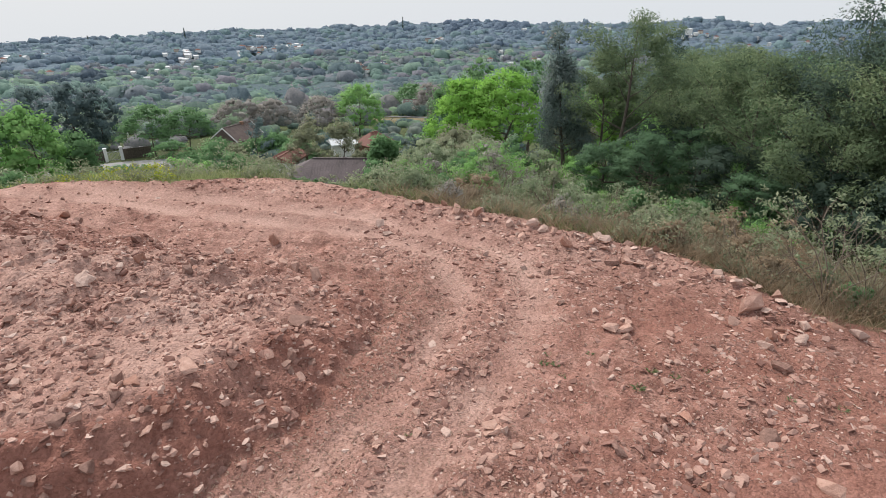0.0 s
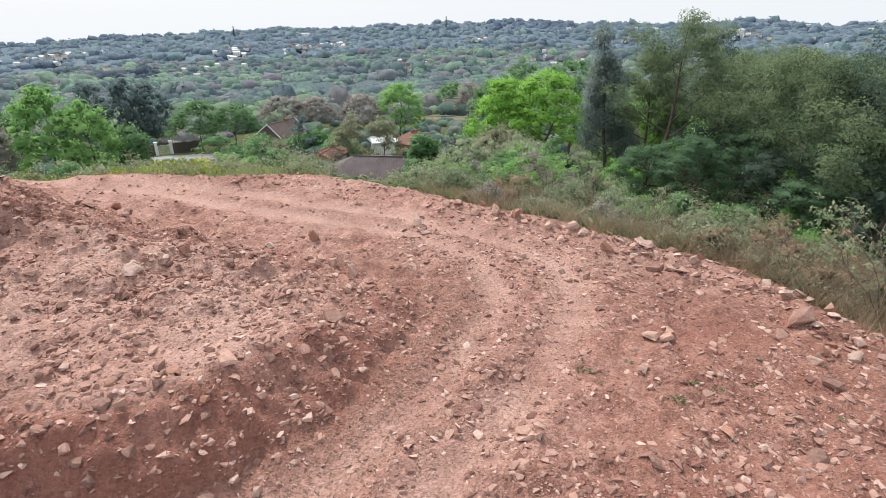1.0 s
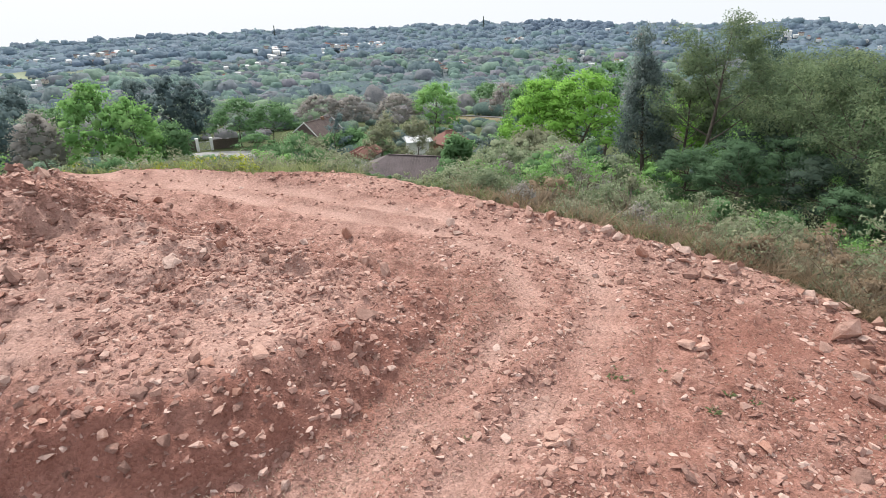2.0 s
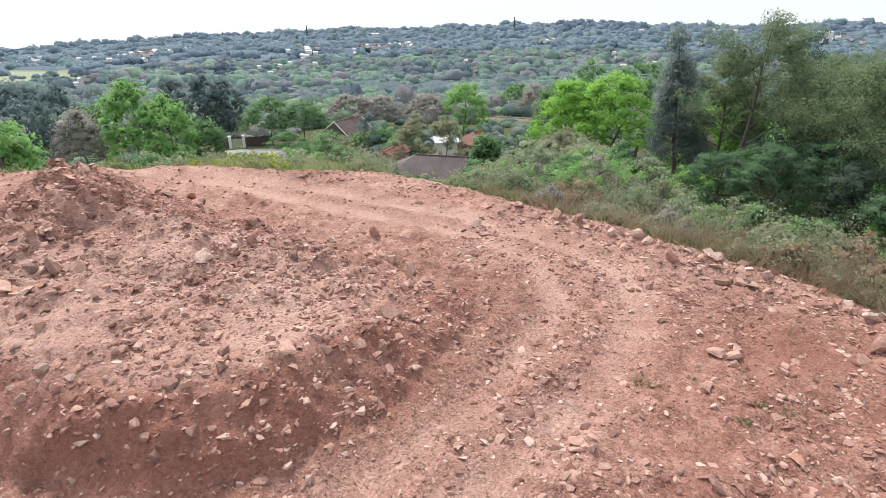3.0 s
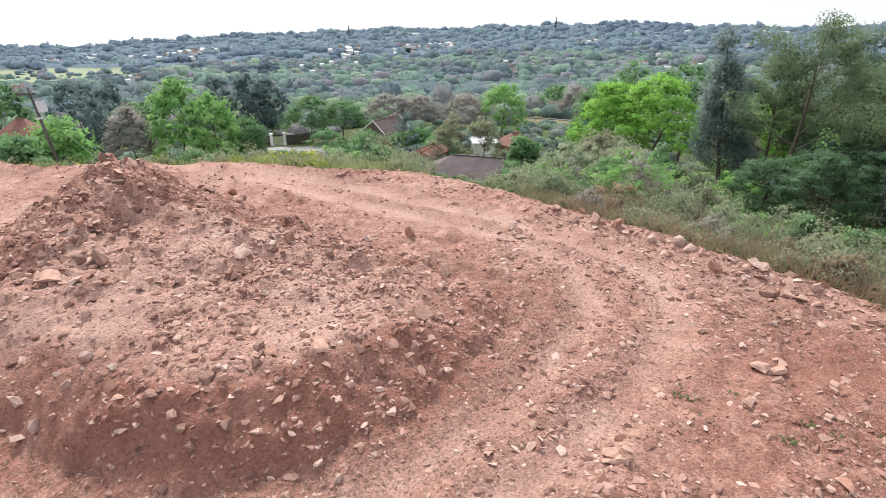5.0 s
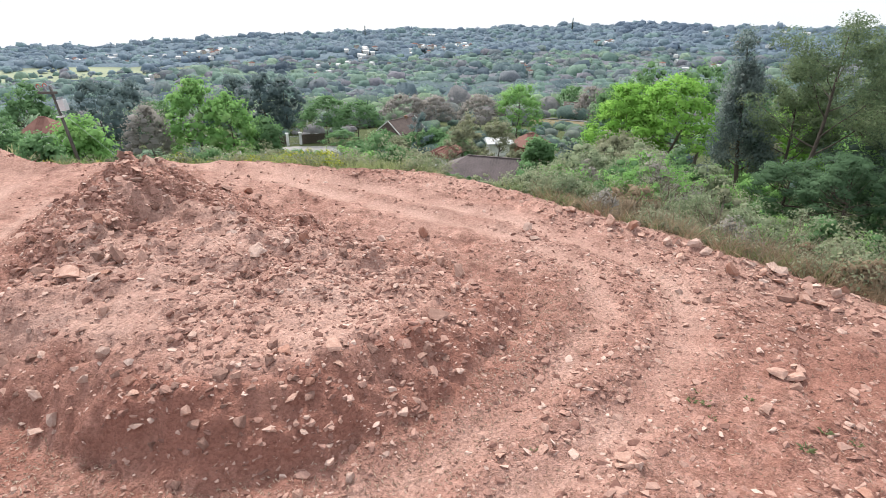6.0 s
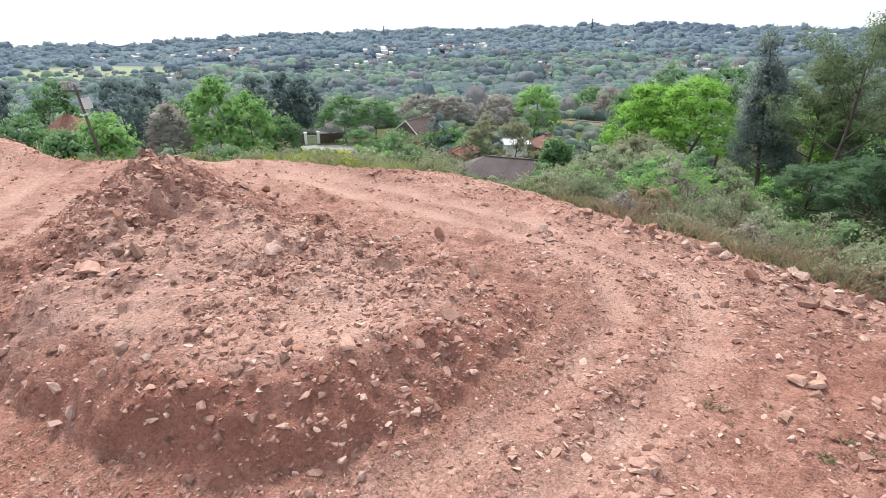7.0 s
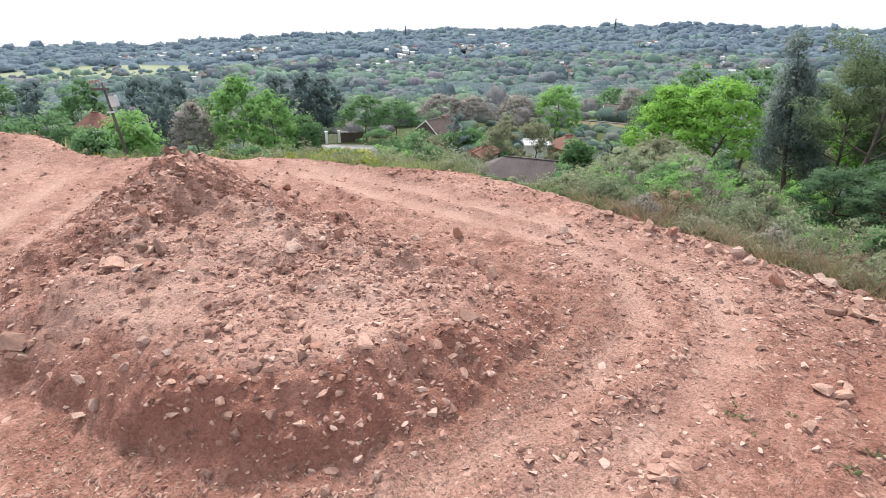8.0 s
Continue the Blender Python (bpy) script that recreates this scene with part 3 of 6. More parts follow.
SPECIES = {
    # shape, crown's start, gatherings, leaves in each, leaf length and width, spread, flatness, droop, leaf, bark, name, label
    "wattle": ("flat", 0.34, 72, 120, 0.21, 0.07, 0.62, 0.42, 0.15, M_LEAF_WATTLE, M_BARK, "wattle_tree", "tall thin-trunked wattle tree with feathery dark green foliage"),
    "gum": ("cone", 0.24, 105, 105, 0.22, 0.085, 0.55, 0.8, 0.7, M_LEAF_GUM, M_BARK, "gum_tree", "slender blue-grey gum tree with drooping leaves"),
    "gumdark": ("airy", 0.16, 80, 110, 0.22, 0.08, 0.55, 0.55, 0.4, M_LEAF_DEEP, M_BARK, "gum_tree", "dark leaning gum tree at the edge of the grove"),
    "broad": ("round", 0.12, 52, 150, 0.15, 0.07, 0.55, 0.45, 0.1, M_LEAF_BROAD, M_BARK, "broadleaf_tree", "low broadleaf tree with layered dark green leaves"),
    "lime": ("flat", 0.10, 80, 110, 0.34, 0.17, 0.9, 0.5, 0.1, M_LEAF_LIME, M_BARK, "acacia_tree", "spreading acacia tree in bright lime green leaf"),
    "fresh": ("round", 0.03, 60, 60, 0.55, 0.26, 1.3, 0.8, 0.1, M_LEAF_FRESH, M_BARK, "leafy_tree", "full rounded tree in fresh light green leaf"),
    "dark": ("airy", 0.08, 60, 60, 0.6, 0.24, 1.5, 0.9, 0.2, M_LEAF_DARK, M_BARK, "pine_tree", "dense dark blue-green pine tree on the hillside"),
    "acacia": ("flat", 0.10, 55, 60, 0.5, 0.22, 1.4, 0.4, 0.0, M_LEAF_GREEN, M_BARK, "flat_topped_tree", "flat-topped green tree with layered crown"),
    "umbrella": ("flat", 0.62, 26, 60, 0.3, 0.14, 0.8, 0.28, 0.0, M_LEAF_GREEN, M_BARK_PALE, "umbrella_tree", "small umbrella-shaped thorn tree with bare pale stems"),
    "mauve": ("flat", 0.03, 60, 60, 0.45, 0.16, 1.5, 0.7, 0.0, M_LEAF_MAUVE, M_BARK_PALE, "jacaranda_tree", "half-bare jacaranda tree with a brownish mauve crown"),
    "darksmall": ("airy", 0.06, 34, 60, 0.36, 0.16, 0.85, 0.9, 0.0, M_LEAF_DARK, M_BARK, "small_tree", "small dark evergreen tree beside a house"),
    "olive": ("round", 0.03, 46, 70, 0.34, 0.15, 0.85, 0.8, 0.0, M_LEAF_OLIVE, M_BARK, "olive_green_tree", "olive green tree with thinning leaves"),
    "round": ("round", 0.06, 64, 100, 0.38, 0.2, 1.2, 0.7, 0.0, M_LEAF_FRESH, M_BARK, "mango_tree", "dense round-crowned tree with bright green leaves"),
    "darkgreen": ("round", 0.06, 50, 70, 0.42, 0.2, 0.95, 0.6, 0.0, M_LEAF_GREEN, M_BARK, "broadleaf_tree", "dense dark green broadleaf tree"),
    "green": ("round", 0.03, 50, 55, 0.6, 0.28, 1.4, 0.8, 0.0, M_LEAF_GREEN, M_BARK, "leafy_tree", "broad mid-green tree on the slope"),
    "shade": ("round", 0.05, 60, 110, 0.16, 0.075, 0.62, 0.6, 0.0, M_LEAF_DEEP, M_BARK, "thicket_tree", "low very dark green thicket tree below the lip"),
    "cypress": ("cone", 0.02, 60, 40, 2.2, 0.9, 1.1, 2.2, 0.0, M_LEAF_GUM, M_BARK, "cypress_tree", "dark spire of a cypress standing on the far ridge"),
    "silver": ("round", 0.05, 30, 60, 0.3, 0.14, 0.6, 0.8, 0.0, M_LEAF_GUM, M_BARK_PALE, "grey_leaved_shrub", "tall grey-green shrub on the slope"),
}


def icosphere(level):
    bm = bmesh.new()
    bmesh.ops.create_icosphere(bm, subdivisions=level, radius=1.0)
    v = np.array([p.co[:] for p in bm.verts])
    f = np.array([[q.index for q in face.verts] for face in bm.faces])
    bm.free()
    return v, f


def lumpy(rng, v, amount):
    out = np.ones(len(v))
    for k in range(9):
        d = rng.normal(size=3)
        d /= np.linalg.norm(d)
        out += amount * 0.5 * np.sin((3 + 1.1 * k) * (v @ d) + rng.uniform(0, 6.3)) / (1 + 0.25 * k)
    return v * out[:, None]



CLUMP = icosphere(1)


BRANCHING = {"wattle": (11, 5, 0.36, 52, 0.17, 0.55), "gum": (19, 4, 0.2, 22, 0.19, 1.1), "gumdark": (14, 5, 0.14, 38, 0.15, 0.8)}      # limbs, twigs on each, where they start, how steeply they rise, size and flatness of the sprays


def branched(rng, kind, h, w, lean):
    """Trunk, limbs and twigs of a tree that grows freely, with the sprays of leaves along the twigs."""
    limbs, twigs, start, steep, spray, flat = BRANCHING[kind]
    us = np.linspace(0, 1, 12)
    wob = rng.uniform(0, 6.3, 2)
    axis = np.stack([lean[0] * us**1.5 + 0.012 * h * np.sin(6 * us + wob[0]), lean[1] * us**1.5 + 0.012 * h * np.sin(5 * us + wob[1]), 0.93 * h * us], -1)
    r0 = 0.011 * h + 0.02
    paths, pts = [[(*p, r0 * (1.15 - u)) for p, u in zip(axis, us)]], []

    def on_axis(u):
        return np.array([np.interp(u, us, axis[:, k]) for k in range(3)])

    for i in range(limbs):
        q = (i + rng.uniform(-0.3, 0.3)) / limbs
        q = min(0.98, max(0.0, q))
        u = start + (0.9 - start) * q
        root, a = on_axis(u), 2.4 * i + rng.uniform(-0.5, 0.5)
        if kind == "gum":
            reach = w * 0.5 * (1.02 - q) ** 0.7
        elif kind == "wattle":
            reach = w * 0.5 * (0.72 + 0.4 * math.sin(math.pi * min(1.0, 0.25 + 0.75 * q))) * (1.1 - 0.35 * q)
        else:
            reach = w * 0.5 * math.sin(math.pi * (0.25 + 0.68 * q)) ** 0.7
        reach *= rng.uniform(0.72, 1.12)
        rise = reach * math.tan(radians(steep * rng.uniform(0.6, 1.15))) * (0.75 if kind == "wattle" else 1.0)
        rise = min(rise, h * 0.99 - root[2])
        out = np.array([math.cos(a), math.sin(a), 0.0])
        line = [root + out * reach * f + np.array([0, 0, rise]) * f**1.25 + rng.normal(0, 0.03 * reach, 3) * (f > 0) for f in (0, 0.35, 0.7, 1.0)]
        rl = r0 * (1.15 - u) * 0.5
        paths.append([(*p, rl * (1 - 0.75 * f)) for p, f in zip(line, (0, 0.35, 0.7, 1.0))])
        for k in range(twigs):
            f = 0.35 + 0.65 * (k + 1) / twigs
            at = np.array([np.interp(f, (0, 0.35, 0.7, 1.0), [p[j] for p in line]) for j in range(3)])
            b = a + rng.normal() * 0.9
            tip = at + np.array([math.cos(b), math.sin(b), rng.uniform(0.1, 0.7) if kind != "gum" else rng.uniform(-0.7, 0.3)]) * reach * rng.uniform(0.2, 0.42)
            paths.append([(*at, rl * 0.35), (*((at + tip) / 2 + rng.normal(0, 0.03, 3)), rl * 0.25), (*tip, rl * 0.1)])
            pts += [tip, (at + tip) / 2 + rng.normal(0, 0.06 * w, 3)]
    top = on_axis(1.0)
    pts += [top + np.array([*rng.normal(0, 0.05 * w, 2), rng.uniform(-0.02, 0.06) * h]) for _ in range(7)]
    if kind == "wattle":
        for _ in range(7):           # dead snags low on the trunk
            root, a = on_axis(rng.uniform(0.12, 0.36)), rng.uniform(0, 6.3)
            tip = root + np.array([math.cos(a), math.sin(a), rng.uniform(-0.2, 0.6)]) * rng.uniform(0.5, 1.3)
            paths.append([(*root, 0.022), (*((root + tip) / 2 + rng.normal(0, 0.08, 3)), 0.015), (*tip, 0.005)])
    pts = np.array(pts)
    return paths, pts, w * spray * rng.uniform(0.6, 1.25, (len(pts), 1)) * np.array([1, 1, flat])


def tree(kind, az, r, h, w, seed, tilt=0.0):
    shape, start, n, count, ll, lw, spread, flat, droop, leaf, bark, name, label = SPECIES[kind]
    rng = np.random.default_rng(seed)
    x, y, z = by(az, r)
    thing = new(name)
    thing.location = (x, y, z - 0.15)
    tagged(thing, label, "tree")
    base = h * start
    far = r > 40
    if kind in BRANCHING:
        side = np.array([math.cos(radians(az)), -math.sin(radians(az))]) * tilt
        paths, pts, sp = branched(rng, kind, h, w, side + rng.normal(0, 0.015, 2) * h)
        full, per = 0.0, int(count * 0.9)
    else:
        size = max(0.75, min(1.6, w / 4.5))
        n, spread = (int(n * 1.5), spread * 0.78) if far else (n, spread)
        pts = crown_points(rng, shape, n, h - 0.3, base, w)
        lean = rng.normal(0, 0.03, 2) * h
        top = min(0.9, start + 0.55)
        trunk_r = 0.011 * h + 0.03
        stem = [(lean[0] * u * u + 0.02 * h * math.sin(4 * u + seed), lean[1] * u * u + 0.015 * h * math.sin(5 * u), h * top * u, trunk_r * (1.25 - u)) for u in np.linspace(0, 1, 9)]
        paths = [stem]
        for p in pts[:: max(1, n // 18)]:
            u = min(0.97, max(start * 0.8, p[2] / h * 0.72) / top)
            k = u * 8
            a = np.array(stem[int(k)]) + (k % 1) * (np.array(stem[min(8, int(k) + 1)]) - np.array(stem[int(k)]))
            mid = (a[:3] + p) / 2 + np.array([0, 0, -0.04 * h])
            rr = a[3] * 0.5
            paths.append([(*a[:3], rr), (*mid, rr * 0.6), (*p, rr * 0.2)])
        sp = spread * size * rng.uniform(0.6, 1.25, (n, 1)) * np.array([1, 1, flat])
        full, per = (0.36, int(count * 0.64)) if far else (0.36, int(count * 0.9))
    part("trunk", mesh_np("trunk", *tubes(paths), bark, smooth=True), thing)
    cv, cf = CLUMP
    bv, bf = joined([(lumpy(rng, cv, 0.2) * s3 * full + p, cf) for p, s3 in zip(pts, sp)]) if full else (np.zeros((0, 3)), np.zeros((0, 3), int))
    close = min(1.0, max(0.6, r / 40))
    lv, lf = leaves(rng, pts, sp, per, ll * (0.82 if far else close), lw * (0.95 if far else max(0.65, close)), droop)
    f = np.concatenate([bf, lf[:, [0, 1, 2]] + len(bv), lf[:, [0, 2, 3]] + len(bv)])
    v = np.concatenate([bv, lv])
    # leaves face outwards from their spray and from the crown as a whole
    home = np.concatenate([np.repeat(pts, len(cv) if full else 0, 0), np.repeat(pts, per * 4, 0)])
    room = np.concatenate([np.repeat(sp, len(cv) if full else 0, 0), np.repeat(sp, per * 4, 0)])
    heart = np.array([pts[:, 0].mean(), pts[:, 1].mean(), pts[:, 2].min() * 0.6 + pts[:, 2].max() * 0.4])
    nor = unit(unit((v - home) / room) * 0.5 + unit(v - heart) * 0.65 + np.array([0, 0, 0.5]) + np.repeat(rng.normal(size=(len(v) // 4 + 1, 3)) * 0.13, 4, 0)[: len(v)])
    part("crown", mesh_np("crown", v, f, leaf, smooth=True, normals=nor), thing)
    return thing


GROVE = [  # kind, bearing, distance, height, crown width: the trees close below the lip
    ("gum", 26.2, 34, 8.9, 3.2, -0.9), ("wattle", 29.4, 36, 7.6, 3.4, 0.0), ("wattle", 31.0, 31, 9.2, 4.7, 0.6), ("broad", 33.6, 26, 4.0, 3.0), ("shade", 36.5, 30, 5.0, 4.5),
    ("wattle", 38.9, 30, 6.8, 4.6), ("wattle", 42.9, 27, 6.9, 4.4), ("wattle", 46.7, 25, 6.7, 4.2), ("gumdark", 51.0, 23, 8.3, 4.4), ("gumdark", 49.6, 25, 8.6, 4.6),
    ("broad", 38.8, 27, 4.6, 3.0), ("wattle", 49.9, 21, 4.3, 3.4), ("broad", 34.9, 24, 3.9, 3.0), ("wattle", 55.5, 21, 6.5, 4.0), ("wattle", 60.0, 22, 7.5, 4.4),
]
SLOPE_TREES = [
    ("lime", 15.6, 62, 12.1, 9.0), ("lime", 19.8, 60, 11.7, 10.0), ("lime", 30.0, 48, 7.5, 7.0), ("fresh", 37.3, 42, 6.8, 6.0), ("olive", 15.4, 45, 4.8, 6.0), ("silver", 10.7, 50, 5.5, 3.0),
    ("green", 7.5, 60, 7.4, 4.0), ("green", 17.3, 110, 18.1, 12.0), ("green", 22.5, 90, 17.9, 12.0), ("green", 40.7, 75, 17.7, 12.0), ("green", 46.5, 60, 13.5, 10.0),
    ("green", 27.0, 70, 13.0, 9.0), ("green", 34.0, 75, 13.5, 10.0), ("green", 52.0, 55, 13.0, 10.0),
]
VALLEY_TREES = [
    ("fresh", -26.0, 95, 16.4, 9.5), ("fresh", -23.2, 92, 13.6, 8.0), ("dark", -19.9, 150, 15.3, 9.0), ("dark", -17.9, 150, 14.2, 9.5), ("dark", -22.3, 155, 15.3, 10.0),
    ("acacia", -14.0, 120, 10.6, 12.5), ("acacia", -10.9, 116, 9.7, 11.5), ("umbrella", -12.7, 80, 7.6, 6.0), ("mauve", -6.2, 150, 9.5, 15.0), ("mauve", -3.3, 152, 8.8, 13.0),
    ("darksmall", -4.7, 84, 9.3, 4.4), ("olive", 0.0, 72, 10.4, 6.0), ("olive", 3.4, 74, 10.2, 5.4), ("round", 5.2, 125, 13.4, 12.0), ("mauve", 1.4, 140, 9.7, 13.0),
    ("green", -20.2, 100, 8.4, 7.0), ("green", 10.2, 226, 12.4, 14.0), ("green", 14.1, 95, 14.3, 8.0), ("mauve", 12.1, 170, 12.1, 10.0), ("cypress", -9.8, 1380, 28.2, 2.6), ("cypress", 9.7, 1380, 27.4, 2.8), ("cypress", -17.2, 1380, 18.6, 3.4),
]
HEDGE_TREES = [  # lower trees that stand before the houses and fill the grove
    ("green", -8.6, 98, 5.0, 6.0), ("olive", -6.9, 96, 4.6, 5.0), ("green", -5.3, 97, 5.0, 5.5), ("green", -3.3, 98, 5.5, 6.0), ("olive", 5.2, 80, 4.6, 4.5), ("green", 7.6, 78, 4.6, 5.0),
    ("olive", 9.4, 70, 5.0, 5.5), ("green", -1.0, 88, 5.5, 6.0), ("green", -11.5, 92, 4.0, 5.0), ("green", -27.5, 70, 6.0, 6.0), ("olive", -31.5, 72, 6.5, 6.0), ("green", 12.5, 62, 6.5, 7.0),
    ("olive", 26.6, 42, 5.4, 4.6), ("gumdark", 35.0, 42, 9.4, 5.0), ("wattle", 37.0, 37, 8.4, 6.0), ("gumdark", 41.2, 40, 9.0, 5.5), ("darkgreen", 45.0, 36, 7.6, 6.0), ("shade", 49.0, 30, 6.6, 5.5), ("shade", 54.0, 27, 7.0, 5.5), ("shade", 47.5, 23, 3.6, 3.4), ("shade", 51.5, 20.5, 3.4, 3.4), ("shade", 55.5, 19.5, 3.8, 3.4), ("shade", 42.0, 25, 3.8, 3.6), ("shade", 60.0, 20, 4.5, 4.0), ("broad", 30.2, 27, 3.2, 3.4),
    ("broad", 44.5, 22.5, 2.8, 3.0),
]
WEST_TREES = [
    ("round", -35.4, 62, 12.6, 6.6), ("darkgreen", -41.2, 66, 13.7, 9.0), ("darkgreen", -39.6, 58, 8.9, 4.4), ("green", -38.2, 57, 10.2, 4.0), ("green", -38.6, 110, 16.4, 9.0), ("dark", -33.6, 120, 15.6, 11.5), ("mauve", -30.1, 100, 11.6, 8.0),
    ("dark", -41.9, 120, 15.7, 9.0), ("dark", -31.3, 140, 15.1, 11.0), ("green", -44.1, 75, 12.6, 7.0), ("darkgreen", -43.6, 130, 16.9, 8.0), ("darkgreen", -29.0, 125, 12.0, 9.0), ("green", -47.5, 70, 11.5, 8.0),
]
for n_tree, row in enumerate(GROVE + HEDGE_TREES + SLOPE_TREES + VALLEY_TREES + WEST_TREES):
    tree(*row[:5], 100 + n_tree, *row[5:])


# ---- woods of the valley and the far hillside ----
CLEARINGS = [(-36.5, 900, 9.0, 120), (-26.5, 860, 3.6, 90), (9.7, 178, 3.8, 22), (-15.5, 108, 5.0, 18), (-6.0, 112, 4.0, 14), (-1.0, 66, 9.0, 16), (6.3, 92, 3.0, 12), (-38.0, 84, 3.0, 12)]      # bearing, distance, half width in degrees, half depth


def in_clearing(az, r):
    out = np.zeros(np.shape(az), bool)
    for a, d, half, depth in CLEARINGS:
        out |= ((az - a) / half) ** 2 + ((r - d) / depth) ** 2 < 1
    return out


def house_spots():
    """The houses that show among the far trees: spots gathered in neighbourhoods, by bearing and distance."""
    rng = np.random.default_rng(12)
    out = []
    for a, d, spread, depth, n in ((-9.8, 960, 1.6, 60, 9), (-4.8, 1010, 2.2, 60, 10), (-0.9, 1090, 1.6, 70, 12), (-3.4, 1330, 0.7, 30, 3), (13.0, 1020, 1.0, 40, 4), (36.0, 1150, 1.3, 50, 5),
                            (-22.5, 1060, 3.2, 45, 16), (-34.0, 1180, 7.0, 60, 18), (26.0, 1180, 6.0, 120, 7), (44.0, 1120, 6.0, 120, 8), (6.0, 640, 3.0, 90, 6), (-14.0, 800, 5.0, 90, 7), (-27.0, 560, 6.0, 70, 5), (20.0, 760, 4.0, 90, 5)):
        for _ in range(int(n * 1.6)):
            out.append((a + rng.normal() * spread * 0.6, d + rng.normal() * depth * 0.6))
    return out


HOUSE_SPOTS = house_spots()


STANDS = [(17.5, 4.0, 1240, 1470), (-19.0, 2.4, 700, 800), (2.0, 1.2, 560, 640), (-30.0, 2.0, 640, 720), (30.0, 3.0, 900, 1000), (-8.0, 1.5, 820, 880)]       # dark gum plantations: bearing, half width, from, to


def woods(name, label, r0, r1, spacing, size, level, sprays, material, seed, lift=0.3, core=0.8, bias=0.35):
    """Many tree crowns, each a lumpy rounded body with loose sprays of leaves and a tone of its own."""
    rng = np.random.default_rng(seed)
    lo, hi = -49.0, 54.0
    n = int(radians(hi - lo) * (r1 * r1 - r0 * r0) / 2 / spacing**2)
    r, az = np.sqrt(rng.uniform(r0 * r0, r1 * r1, n)), rng.uniform(lo, hi, n)
    clear = in_clearing(az, r) & (rng.uniform(0, 1, n) > 0.16 * (r > 500))
    for a, d in HOUSE_SPOTS:
        clear |= (np.abs(az - a) < 0.26 * 900 / d) & (r > d - 26) & (r < d + 6)
    r, az = r[~clear], az[~clear]
    n = len(r)
    x, y = r * np.sin(np.radians(az)), r * np.cos(np.radians(az))
    dark = np.zeros(n, bool)
    for a, half, d0, d1 in STANDS:
        dark |= (np.abs(az - a) < half) & (r > d0) & (r < d1)
    s = size * np.clip(rng.lognormal(-0.05, 0.36, n), 0.45, 1.9)
    tall = rng.uniform(0.5, 0.9, n)
    spire = rng.uniform(0, 1, n) < np.where(dark, 0.15, 0.02)
    tall, s = np.where(spire, tall * 1.7, tall), np.where(spire, s * 0.75, s)
    tone = np.where(dark, 0.04 + 0.1 * rng.uniform(size=n), np.clip(0.02 + 0.62 * rng.uniform(size=n) + 0.36 * vnoise(x / 70, y / 70, 3), 0, 1))
    dims = np.stack([s, s * rng.uniform(0.85, 1.1, n), s * tall], -1)
    mid = np.stack([x, y, ground_z(x, y, fine=False) + lift * s * tall], -1)
    v0, f0 = icosphere(level)
    v0 = v0 @ np.array([[1, 0, 0], [0, 0.795, -0.607], [0, 0.607, 0.795]])
    f0 = f0[v0[f0][:, :, 2].mean(1) > -0.3]
    shapes = np.array([lumpy(rng, v0, 0.13) for _ in range(14)])
    turn = rng.uniform(0, 6.3, n)
    c, q = np.cos(turn)[:, None], np.sin(turn)[:, None]
    b = shapes[rng.integers(0, 14, n)] * core
    b = np.stack([b[..., 0] * c - b[..., 1] * q, b[..., 0] * q + b[..., 1] * c, b[..., 2]], -1)
    body = (b * dims[:, None] + mid[:, None]).reshape(-1, 3)
    faces = (f0[None] + (np.arange(n) * len(v0))[:, None, None]).reshape(-1, 3)
    big = np.repeat(s, sprays)[:, None] * (1.5 / sprays**0.5)
    lv, lf = leaves(rng, mid + np.array([0, 0, 0.1]) * dims, dims * 0.94, sprays, big, big * 0.75, 0.0, 0.6)
    v = np.concatenate([body, lv])
    lf = lf + len(body)
    f = np.concatenate([faces, lf[:, [0, 1, 2]], lf[:, [0, 2, 3]]])
    home = np.concatenate([np.repeat(mid, len(v0), 0), np.repeat(mid, sprays * 4, 0)])
    room = np.concatenate([np.repeat(dims, len(v0), 0), np.repeat(dims, sprays * 4, 0)])
    rough = np.concatenate([rng.normal(size=(len(body), 3)) * 0.12, np.repeat(rng.normal(size=(len(lf), 3)) * 0.16, 4, 0)])
    tones = np.concatenate([np.repeat(tone, len(v0)), np.repeat(np.clip(np.repeat(tone, sprays) + rng.normal(0, 0.05, n * sprays), 0, 1), 4)])
    ob = new(name, mesh_np(name, v, f, material, {"tone": tones}, smooth=True, normals=unit(unit((v - home) / room) + np.array([0, 0, bias]) + rough)))
    tagged(ob, label, "woods", kind="stuff")


